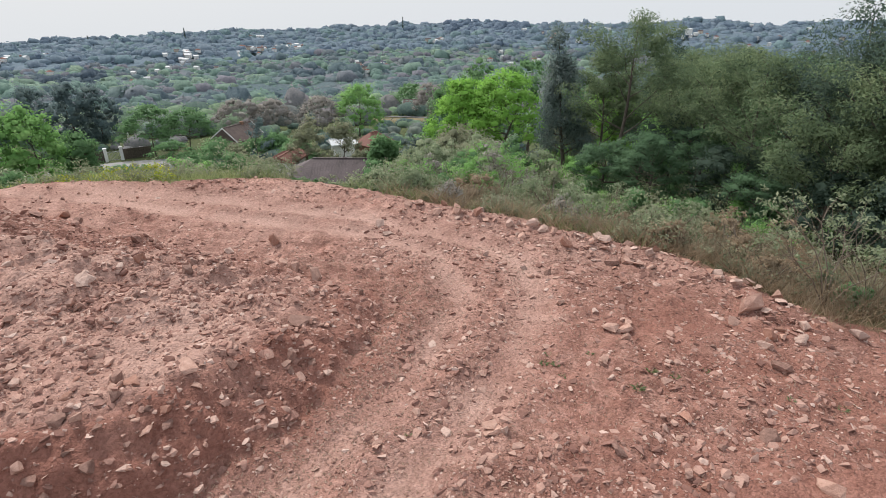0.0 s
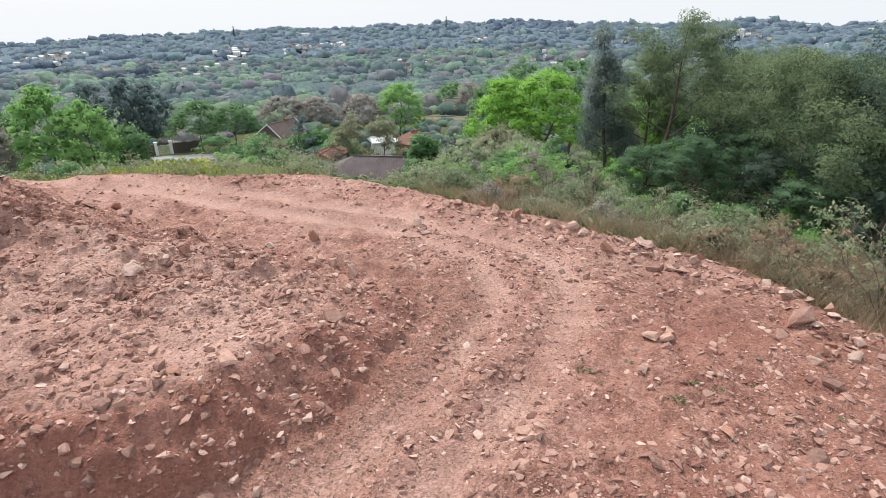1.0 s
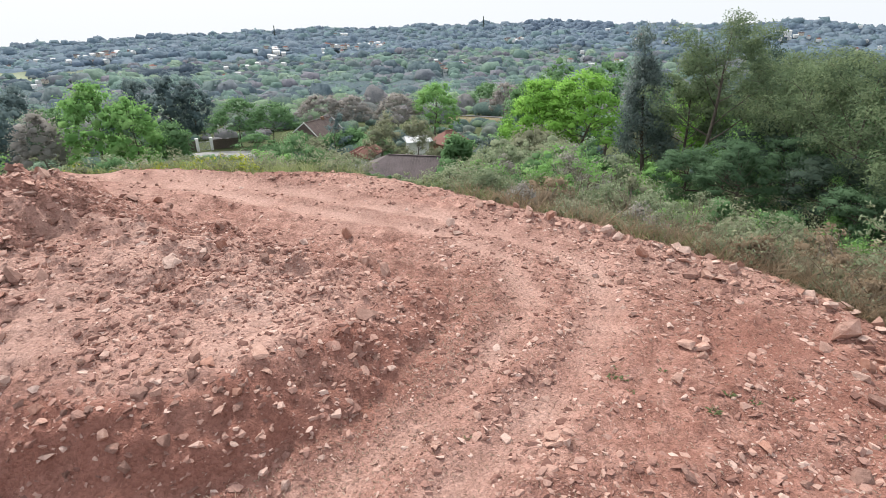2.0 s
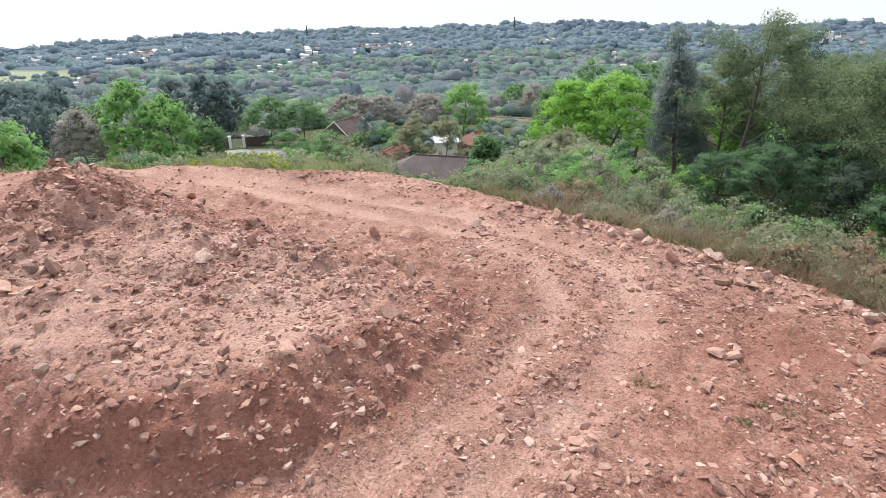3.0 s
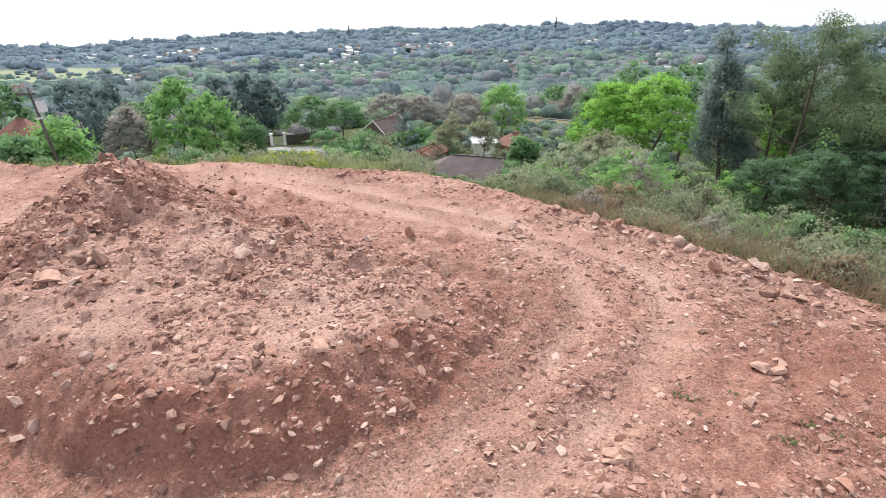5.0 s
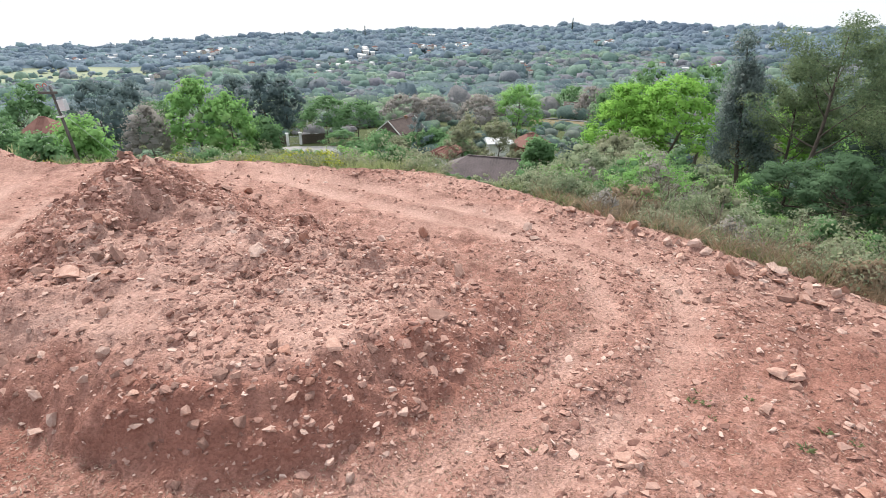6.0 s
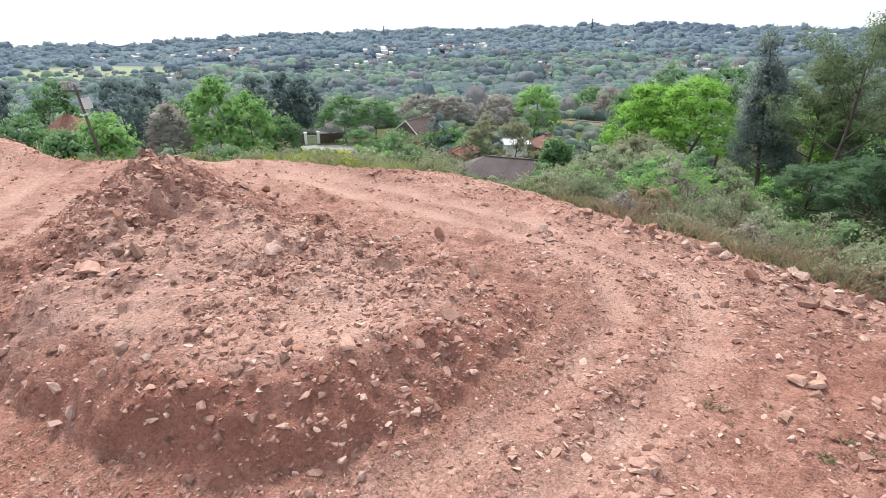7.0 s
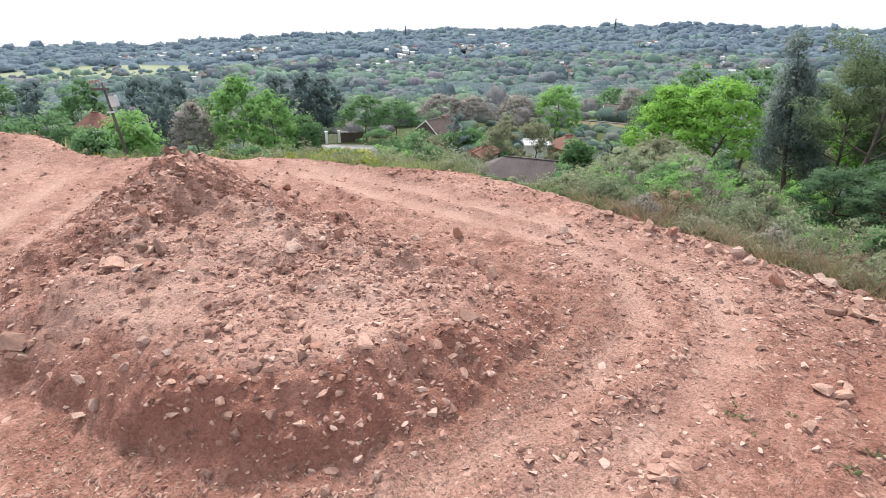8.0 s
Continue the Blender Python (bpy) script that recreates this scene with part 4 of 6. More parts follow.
def canopy_floor(name, label, r0, r1, cell, tall, material, seed):
    """Closed leaf-coloured sheet the far crowns rise from, added to lighten their gaps."""
    gx, gy = np.arange(-r1 * 0.8, r1 * 0.84, cell), np.arange(r0 * 0.55, r1, cell)
    x, y = (g.ravel() for g in np.meshgrid(gx, gy))
    r, az = np.hypot(x, y), np.degrees(np.arctan2(x, y))
    shut = (r > r0) & (r < r1) & (az > -49.5) & (az < 54.5) & ~in_clearing(az, r)
    for a, d in HOUSE_SPOTS:
        shut &= ~((np.abs(az - a) < 0.3 * 900 / d) & (r > d - 30) & (r < d + 10))
    z = ground_z(x, y, fine=False) + tall * (0.75 + 1.4 * fbm(x / cell * 0.4, y / cell * 0.4, 3, seed)) * shut - 1.0 * ~shut
    nx = len(gx)
    i = (np.arange(len(gy) - 1)[:, None] * nx + np.arange(nx - 1)[None]).ravel()
    i = i[shut[i] | shut[i + 1] | shut[i + nx] | shut[i + nx + 1]]
    used, back = np.unique(np.stack([i, i + 1, i + nx + 1, i + nx], -1), return_inverse=True)
    tone = np.clip(0.35 + 0.7 * fbm(x / 60, y / 60, 3, seed + 1), 0, 1)
    tagged(new(name, mesh_np(name, np.stack([x, y, z], -1)[used], back.reshape(-1, 4), material, {"tone": tone[used]}, smooth=True)), label, "woods", kind="stuff")


canopy_floor("hillside_canopy_floor", "green sheet under the hillside trees, added to lighten the gaps", 335, 915, 7.5, 3.6, M_LEAF_HILL_HAZE, 71)
canopy_floor("distant_canopy_floor", "haze-coloured sheet under the trees of the far ridge, added to lighten the gaps", 910, 1490, 10.0, 4.2, M_LEAF_RIDGE_HAZE, 73)
woods("garden_trees", "green garden trees and shrubs on the lower slope", 74, 150, 6.4, 1.9, 2, 66, M_LEAF_VALLEY, 6, 0.5, 0.74)
woods("valley_woods", "mixed green garden trees crowding the valley", 150, 345, 9.4, 4.4, 2, 48, M_LEAF_VALLEY, 7, 0.45)
woods("hillside_woods", "tree-covered suburban hillside across the valley", 335, 520, 8.6, 5.6, 1, 30, M_LEAF_HILL_HAZE, 8, 0.35, 0.88)
woods("hillside_woods", "tree-covered suburban hillside across the valley", 510, 930, 11.2, 6.6, 1, 18, M_LEAF_HILL_HAZE, 18, 0.35, 0.9)
woods("distant_woods", "wooded ridge far across the valley, haze painted into its leaf colour", 900, 1500, 13.6, 8.2, 1, 9, M_LEAF_RIDGE_HAZE, 9, 0.3, 0.92)


# ---- undergrowth of the hillside below the lip ----
def scatter(rng, count, e0, e1, az0=-52.0, az1=64.0, power=1.0, low=False):
    """Spots beyond the lip, between e0 and e1 metres out."""
    az = rng.uniform(az0, az1, count)
    lip = np.interp(az, [a for a, _ in EDGE], [d for _, d in EDGE])
    r = lip + e0 + (e1 - e0) * rng.uniform(0, 1, count) ** power
    seen_roof = ((az > -3.0) & (az < 5.6) & (r > 19.0)) | ((az > 46) & (az < 57) & (r < 16.5)) | ((az < -39) & (r < 33))          # low weeds above the nearest house, round the saplings and on the tipped bank
    if not low:
        r, az = r[~seen_roof], az[~seen_roof]
    x, y = r * np.sin(np.radians(az)), r * np.cos(np.radians(az))
    return np.stack([x, y, ground_z(x, y)], -1)


def bushes(name, label, spots, rng, size, per, count, ll, lw, material, flat=0.8):
    chunks, nors = [], []
    for p in spots:
        s = size * rng.uniform(0.5, 1.4)
        c = p + rng.normal(size=(per, 3)) * np.array([s * 0.5, s * 0.5, s * 0.22]) + np.array([0, 0, s * 0.55])
        v, f = leaves(rng, c, np.array([s * 0.42, s * 0.42, s * 0.42 * flat]), count, ll, lw, 0.1)
        chunks.append((v, f))
        nors.append(unit(unit(v - np.repeat(c, count * 4, 0)) * 0.7 + unit(v - p) * 0.7 + np.array([0, 0, 0.5]) + np.repeat(rng.normal(size=(len(f), 3)) * 0.35, 4, 0)))
    tagged(new(name, mesh_np(name, *joined(chunks), material, smooth=True, normals=np.concatenate(nors))), label, "undergrowth", kind="stuff")


def blades(name, label, spots, rng, per, height, width, lean, material):
    n = len(spots) * per
    p = np.repeat(spots, per, 0) + rng.normal(size=(n, 3)) * np.array([0.16, 0.16, 0.0])
    h = height * rng.uniform(0.4, 1.3, (n, 1))
    a = rng.uniform(0, 6.3, n)
    side = np.stack([np.cos(a), np.sin(a), 0 * a], -1)
    tip = rng.normal(size=(n, 3)) * lean * h
    tip[:, 2] = h[:, 0]
    w = width * rng.uniform(0.6, 1.4, (n, 1))
    mid = p + tip * 0.55 + np.array([0, 0, 0.08]) * h
    v = np.stack([p - side * w, p + side * w, mid + side * w * 0.7, p + tip, mid - side * w * 0.7], 1)
    f = np.arange(5 * n).reshape(-1, 5)
    tagged(new(name, mesh_np(name, v.reshape(-1, 3), f, material)), label, "undergrowth", kind="stuff")


veg = np.random.default_rng(77)
bushes("weed_thicket", "tangled green weeds covering the hillside", scatter(veg, 190, 0.8, 34, power=1.2), veg, 1.0, 5, 44, 0.12, 0.055, M_WEED)
bushes("fresh_weeds", "fresh light green weeds among the thicket", scatter(veg, 110, 0.8, 24), veg, 0.8, 5, 48, 0.13, 0.07, M_LEAF_FRESH)
bushes("olive_scrub", "dull olive scrub on the slope", scatter(veg, 120, 1.5, 34), veg, 1.0, 5, 38, 0.16, 0.07, M_LEAF_OLIVE)
bushes("silver_scrub", "pale grey-leaved scrub with whitish seed heads", scatter(veg, 100, 1.5, 22, 2.0, 44.0), veg, 0.85, 5, 50, 0.10, 0.045, M_LEAF_SILVER)
bushes("silver_scrub", "pale grey-leaved scrub with whitish seed heads", scatter(veg, 34, 3, 18, -34.0, 2.0), veg, 0.8, 5, 42, 0.15, 0.075, M_LEAF_SILVER)
bushes("yellow_wildflowers", "yellow-flowering weeds beyond the lip", scatter(veg, 190, 0.6, 6, -42.0, -13.0), veg, 0.5, 5, 22, 0.09, 0.055, M_FLOWER, 0.5)
bushes("lip_weeds", "low mixed weeds along the lip of the earth", scatter(veg, 260, 0.3, 5), veg, 0.5, 4, 30, 0.11, 0.05, M_LEAF_OLIVE)
bushes("lip_shrubs", "low pale shrubs along the lip of the earth", scatter(veg, 90, 0.8, 7, 4.0, 46.0), veg, 0.55, 4, 34, 0.09, 0.042, M_LEAF_SILVER)
blades("dry_grass", "dry straw-coloured grass along the lip", scatter(veg, 620, 0.0, 5.0, 8.0, 62.0, 1.2, True), veg, 15, 0.45, 0.007, 0.75, M_DRY)
blades("dry_stalks", "thin bare dry stalks standing along the lip", scatter(veg, 420, 0.2, 4.5, 14.0, 62.0, 1.2, True), veg, 5, 0.95, 0.005, 0.28, M_STALK)
bushes("low_weeds", "low green weeds in the hollow beyond the lip", scatter(veg, 170, 0.6, 22, -6.0, 9.0, 1.0, True), veg, 0.36, 4, 24, 0.10, 0.05, M_WEED)
bushes("withered_weeds", "low withered brown weeds along the lip", scatter(veg, 220, 0.3, 5.5, 14.0, 62.0, 1.0, True), veg, 0.6, 5, 20, 0.06, 0.026, M_DRY)
bushes("low_scrub", "low dull green scrub below the lip", scatter(veg, 130, 1.0, 7, 40.0, 62.0, 1.0, True), veg, 0.5, 4, 28, 0.08, 0.035, M_LEAF_OLIVE)
blades("pale_grass", "pale green grass beyond the lip", scatter(veg, 520, 0.2, 8, -44.0, -6.0, 1.2, True), veg, 14, 0.36, 0.01, 0.5, M_PALE)
blades("green_grass", "rank green grass below the lip", scatter(veg, 1200, 0.2, 12, -52.0, 36.0, 1.3), veg, 14, 0.34, 0.009, 0.5, M_GRASS)


def shrub(kind, az, r, h, w, seed):
    """A shrub of several stems under a mound of leaves."""
    rng = np.random.default_rng(seed)
    leaf, name, words = {"silver": (M_LEAF_SILVER, "silver_shrub", "grey-leaved shrub with whitish seed heads"), "fresh": (M_LEAF_FRESH, "green_shrub", "bright green young shrub"),
                         "green": (M_LEAF_GREEN, "green_shrub", "dense mid-green shrub"), "olive": (M_LEAF_OLIVE, "olive_shrub", "dull olive green shrub"),
                         "mauve": (M_LEAF_MAUVE, "twiggy_shrub", "half-bare brownish twiggy shrub"), "dry": (M_DRY, "withered_shrub", "withered straw-brown shrub")}[kind]
    x, y, z = by(az, r)
    thing = new(name)
    thing.location = (x, y, z - 0.05)
    tagged(thing, words + " on the weedy hillside", "shrub", "shrubs of the hillside")
    n = 22
    a, q, u = rng.uniform(0, 6.3, n), rng.uniform(0, 1, n) ** 0.5, rng.uniform(0.25, 1.0, n)
    pts = np.stack([np.cos(a) * q * w * 0.5, np.sin(a) * q * w * 0.5, h * u * (1 - 0.45 * q * q)], -1)
    paths = [[(0.03 * math.cos(t), 0.03 * math.sin(t), 0, 0.03), (*(p * 0.5), 0.02), (*p, 0.006)] for t, p in zip(a, pts)]
    part("stem", mesh_np("stem", *tubes(paths, 5), M_BARK_PALE, smooth=True), thing)
    s = 0.2 * (w + h) / 2 * rng.uniform(0.7, 1.3, (n, 1)) * np.array([1.1, 1.1, 0.75])
    per = 60 if kind != "mauve" else 42
    v, f = leaves(rng, pts, s, per, 0.11 if r < 27 else 0.15, 0.055 if r < 27 else 0.075, 0.1)
    bv, bf = joined([(lumpy(rng, CLUMP[0], 0.16) * s3 * (0.45 if kind != "mauve" else 0.2) + p, CLUMP[1]) for p, s3 in zip(pts, s)])
    tri = np.concatenate([bf, f[:, [0, 1, 2]] + len(bv), f[:, [0, 2, 3]] + len(bv)])
    home = np.concatenate([np.repeat(pts, len(CLUMP[0]), 0), np.repeat(pts, per * 4, 0)])
    v = np.concatenate([bv, v])
    nor = unit(unit(v - home) * 0.55 + unit(v - np.array([0, 0, 0.2 * h])) * 0.6 + np.array([0, 0, 0.45]) + np.repeat(rng.normal(size=(len(v) // 4 + 1, 3)) * 0.25, 4, 0)[: len(v)])
    part("foliage", mesh_np("foliage", v, tri, leaf, smooth=True, normals=nor), thing)


NEAR_SHRUBS = [
    ("silver", 14.8, 33, 2.5, 2.4), ("silver", 17.7, 33, 2.9, 2.3), ("fresh", 16.3, 24, 1.3, 1.0), ("mauve", 19.0, 27, 2.2, 1.7),
    ("silver", 20.6, 20, 1.3, 1.3), ("silver", 23.3, 21, 1.6, 1.0), ("green", 10.4, 23, 0.7, 1.9), ("silver", 6.6, 21, 0.7, 1.2),
    ("green", 14.1, 21, 0.7, 1.0), ("olive", 25.4, 20, 1.7, 1.1), ("green", -9.3, 34, 2.6, 2.8), ("fresh", -12.8, 31, 1.5, 1.9),
    ("silver", -5.0, 33, 2.0, 3.0), ("silver", 12.5, 34, 2.6, 3.0), ("silver", 16.2, 36, 3.0, 3.2), ("olive", 14.4, 39, 3.2, 3.4), ("fresh", 18.5, 22, 1.2, 1.2),
    ("silver", 27.5, 19, 1.3, 1.2), ("silver", 29.6, 18.5, 1.1, 1.0), ("mauve", 22.0, 24, 1.8, 1.4), ("silver", 35.0, 17, 1.0, 1.0), ("silver", 10.0, 30, 1.6, 2.2),
]
LIP_SHRUBS = [
    ("green", -1.1, 21, 0.5, 1.2), ("green", 21.0, 32, 2.6, 2.3), ("silver", 23.7, 27, 2.4, 1.7), ("green", 33.5, 20, 1.4, 1.1),
    ("olive", 41.0, 18, 1.2, 0.9), ("dry", 44.3, 15.5, 0.7, 0.6), ("dry", 32.5, 18, 0.8, 0.9), ("green", 54.0, 13.8, 0.7, 0.6),
    ("silver", 51.1, 14.5, 0.9, 0.6), ("dry", 47.2, 14.2, 0.7, 0.6), ("silver", -25.5, 29, 1.6, 1.6), ("green", -17.4, 28, 0.9, 1.7),
]
def hillside_shrubs():
    """The shrubs that crowd the slope between the lip and the trees."""
    rng = np.random.default_rng(65)
    out = []
    for _ in range(400):
        a = rng.uniform(-34, 46)
        lip = float(np.interp(a, [p for p, _ in EDGE], [d for _, d in EDGE]))
        d = lip + (1.0 + 20 * rng.uniform() ** 1.25 if a > 4 else 4 + 18 * rng.uniform())
        if -4.5 < a < 6.5 and d > 19.5 or any(abs(a - p[0]) * d / 57 < 0.8 and abs(d - p[1]) < 1.2 for p in out):
            continue
        kinds = ("olive", "green", "fresh", "silver", "olive", "mauve", "green") if a > 4 else ("green", "silver", "olive", "green")
        if a > 14 and d - lip < 3.5:
            kinds = ("dry", "olive", "silver", "mauve", "dry")
        w = (0.9 + 0.07 * (d - lip)) * rng.uniform(0.7, 1.5)
        out.append((a, d, kinds[int(rng.integers(len(kinds)))], w * rng.uniform(0.6, 0.95), w))
        if len(out) == 74:
            break
    return [(k, a, d, h, w) for a, d, k, h, w in out]


for k_shrub, row in enumerate(NEAR_SHRUBS + LIP_SHRUBS + hillside_shrubs()):
    shrub(*row, 700 + k_shrub)


# ---- stones ----
M_STONE = {
    "tan": mat_plain("stone_tan", (0.36, 0.20, 0.15), (0.56, 0.365, 0.29), 5.0, 0.9, 0, 0.035, 0.15),
    "pale": mat_plain("stone_pale", (0.39, 0.25, 0.20), (0.58, 0.42, 0.35), 5.0, 0.9, 0, 0.035, 0.12),
    "dark": mat_plain("stone_dark", (0.19, 0.105, 0.083), (0.34, 0.205, 0.16), 6.0, 0.9, 0, 0.035, 0.2),
    "red": mat_plain("stone_red", (0.32, 0.16, 0.115), (0.44, 0.25, 0.185), 6.0, 0.9, 0, 0.035, 0.12),
}
STONE_WORDS = {"tan": "tan weathered", "pale": "pale pinkish", "dark": "dark brown", "red": "reddish broken"}


def stone_mesh(seed, flat, points=10, cuts=1):
    """A broken stone: the hull of scattered points with its edges knocked off."""
    rng = np.random.default_rng(seed)
    bm = bmesh.new()
    for _ in range(points):
        d = rng.normal(size=3)
        d /= np.linalg.norm(d) * rng.uniform(0.95, 1.2)
        bm.verts.new((d[0] * 0.55, d[1] * 0.42, d[2] * 0.42 * flat))
    res = bmesh.ops.convex_hull(bm, input=bm.verts)
    bmesh.ops.delete(bm, geom=[g for g in res["geom_interior"] if isinstance(g, bmesh.types.BMVert)], context="VERTS")
    bmesh.ops.triangulate(bm, faces=bm.faces[:])
    bmesh.ops.subdivide_edges(bm, edges=bm.edges[:], cuts=cuts, use_grid_fill=True)
    for v in bm.verts:
        v.co = v.co * rng.uniform(0.96, 1.03) ** (1 / cuts) + Vector(rng.normal(0, 0.012 / cuts, 3))
    return bm


STONES = {(tone, shape, k): bm_mesh("stone", stone_mesh(31 * k + (7 if shape == "slab" else 0), 0.42 if shape == "slab" else 0.8), M_STONE[tone])
          for tone in M_STONE for shape in ("chunk", "slab") for k in range(5)}
BOULDERS = {(tone, k): bm_mesh("boulder", stone_mesh(57 * k + 3, 0.7, 13, 3), M_STONE[tone]) for tone in M_STONE for k in range(3)}


def stone(x, y, size, tone, shape, n, sink=0.3, name="rock", group="rocks on the graded earth"):
    rng = np.random.default_rng(900 + n)
    z = float(ground_z(x, y))
    ob = new(name, BOULDERS[(tone, n % 3)] if size > 0.33 and shape == "chunk" else STONES[(tone, shape, n % 5)])
    tilt = 14 if shape == "slab" else 40
    ob.matrix_world = pose(x, y, z + size * (0.5 - sink) * (0.4 if shape == "slab" else 0.55), rng.normal() * tilt, rng.normal() * tilt, rng.uniform(0, 360)) @ Matrix.Diagonal((size * 0.9, size * 0.9, size * 0.9, 1))
    what = "flat slab of rock" if shape == "slab" else "rock"
    tagged(ob, f"{STONE_WORDS[tone]} {what} lying in loose red earth", "rock", group)
    return ob


HEAP_ROCKS = [
    (-0.33, 8.97, 0.85, "dark", "slab"), (-2.00, 7.28, 0.42, "tan", "slab"), (-2.73, 7.16, 0.38, "red", "slab"), (-1.48, 7.15, 0.27, "red", "slab"),
    (-3.45, 6.57, 0.38, "dark", "slab"), (-5.43, 6.96, 0.28, "pale", "chunk"), (-5.65, 6.67, 0.28, "pale", "chunk"), (-6.48, 6.65, 0.35, "pale", "chunk"),
    (-7.39, 9.07, 0.76, "tan", "slab"), (-6.70, 8.85, 0.50, "pale", "slab"), (-6.13, 8.11, 0.29, "tan", "chunk"), (-6.81, 9.81, 0.52, "dark", "chunk"),
    (-6.31, 9.79, 0.42, "tan", "chunk"), (-7.79, 12.44, 0.43, "pale", "slab"), (-7.90, 13.39, 0.51, "tan", "chunk"), (-8.57, 13.49, 0.42, "dark", "chunk"),
    (-7.20, 17.45, 0.58, "red", "chunk"), (-7.20, 15.95, 0.64, "dark", "slab"),
]
FACE_ROCKS = [
    (-7.46, 10.90, 0.29, "pale", "slab"), (-7.26, 12.07, 0.34, "dark", "chunk"), (-4.30, 9.75, 0.41, "tan", "slab"), (-3.47, 9.16, 0.23, "pale", "chunk"),
    (-8.16, 7.36, 0.69, "dark", "chunk"), (-8.08, 7.19, 0.42, "tan", "chunk"), (-7.43, 7.30, 0.31, "tan", "chunk"), (-4.51, 7.23, 0.21, "tan", "chunk"),
    (-4.21, 13.59, 0.35, "dark", "chunk"), (-6.63, 16.94, 0.43, "dark", "chunk"), (-5.74, 11.03, 0.29, "pale", "chunk"), (-4.26, 10.41, 0.56, "pale", "slab"),
    (-7.97, 9.85, 0.38, "dark", "chunk"), (-7.57, 9.64, 0.37, "tan", "chunk"), (-7.16, 9.72, 0.37, "dark", "chunk"), (-2.99, 5.95, 0.34, "dark", "chunk"),
    (-2.16, 5.98, 0.19, "pale", "slab"), (-3.43, 5.69, 0.25, "dark", "chunk"), (-3.72, 5.32, 0.27, "dark", "chunk"),
]
TRACK_ROCKS = [
    (-1.10, 14.10, 0.5, "red", "chunk"), (-2.24, 13.98, 0.36, "pale", "chunk"), (-2.16, 12.34, 0.21, "pale", "chunk"), (-0.14, 11.53, 0.55, "tan", "chunk"),
    (-0.57, 12.33, 0.43, "tan", "chunk"), (-0.86, 12.60, 0.40, "tan", "slab"), (-1.18, 12.85, 0.48, "dark", "chunk"), (-0.22, 10.23, 0.27, "tan", "chunk"),
    (-1.46, 5.66, 0.23, "pale", "chunk"), (0.58, 6.21, 0.20, "tan", "slab"), (2.31, 6.13, 0.44, "tan", "slab"), (4.80, 7.24, 0.34, "tan", "slab"),
    (5.50, 8.21, 0.51, "tan", "slab"), (5.83, 8.28, 0.33, "tan", "slab"), (5.53, 7.76, 0.26, "tan", "chunk"), (1.76, 14.75, 0.46, "pale", "chunk"),
    (1.94, 14.24, 0.35, "pale", "slab"), (4.16, 12.27, 0.28, "pale", "chunk"), (4.85, 11.37, 0.26, "pale", "chunk"),
]
LIP_ROCKS = [
    (4.09, 14.93, 0.52, "tan", "chunk"), (4.56, 14.48, 0.51, "red", "chunk"), (5.84, 13.25, 0.49, "pale", "chunk"), (6.30, 12.06, 0.51, "red", "chunk"),
    (4.74, 14.09, 0.34, "tan", "chunk"), (6.23, 12.71, 0.33, "tan", "chunk"), (6.74, 12.30, 0.35, "pale", "slab"), (6.85, 11.85, 0.31, "tan", "chunk"),
    (7.24, 11.94, 0.58, "pale", "slab"), (7.11, 11.07, 0.50, "dark", "chunk"), (7.63, 11.31, 0.50, "tan", "slab"), (7.51, 10.63, 0.48, "tan", "slab"),
    (5.31, 10.87, 0.30, "dark", "chunk"), (4.86, 10.91, 0.25, "tan", "chunk"), (3.58, 15.18, 0.43, "tan", "chunk"), (4.95, 9.43, 0.27, "tan", "chunk"),
    (3.13, 15.84, 0.45, "tan", "chunk"),
]
EAST_ROCKS = [
    (8.93, 9.06, 0.45, "pale", "chunk"), (9.47, 9.26, 0.38, "pale", "chunk"), (8.65, 8.17, 0.81, "tan", "chunk"), (9.49, 8.39, 0.43, "tan", "chunk"),
    (7.81, 6.37, 0.48, "dark", "chunk"), (5.36, 5.66, 0.31, "red", "slab"), (5.87, 6.90, 0.19, "pale", "chunk"), (4.81, 7.20, 0.32, "tan", "slab"),
    (5.74, 8.18, 0.47, "tan", "slab"), (8.06, 7.91, 0.48, "tan", "slab"), (3.94, 5.20, 0.31, "dark", "slab"), (6.40, 5.04, 0.48, "dark", "slab"),
    (6.36, 3.95, 0.5, "tan", "chunk"), (2.35, 6.05, 0.39, "tan", "slab"), (0.57, 6.12, 0.24, "tan", "slab"), (4.70, 4.64, 0.24, "tan", "chunk"),
    (4.80, 4.40, 0.24, "red", "chunk"), (7.46, 11.04, 0.38, "tan", "chunk"), (7.74, 10.47, 0.37, "tan", "slab"),
]
for k_rock, row in enumerate(HEAP_ROCKS + FACE_ROCKS + TRACK_ROCKS + LIP_ROCKS + EAST_ROCKS):
    stone(*row, k_rock)



# broken rock gathered on the heap, along its bench and along the lip
def rubble(seed, count, spots, spread, lo, hi, tones, group):
    rng = np.random.default_rng(seed)
    for k in range(count):
        p = np.array(spots[int(rng.integers(len(spots)))]) + rng.normal(size=2) * spread
        stone(float(p[0]), float(p[1]), float(lo + (hi - lo) * rng.uniform() ** 2), tones[int(rng.integers(len(tones)))], "slab" if rng.uniform() < 0.5 else "chunk", 1000 + 97 * seed + k, 0.34, "stone" if seed == 6 else "rock", group)


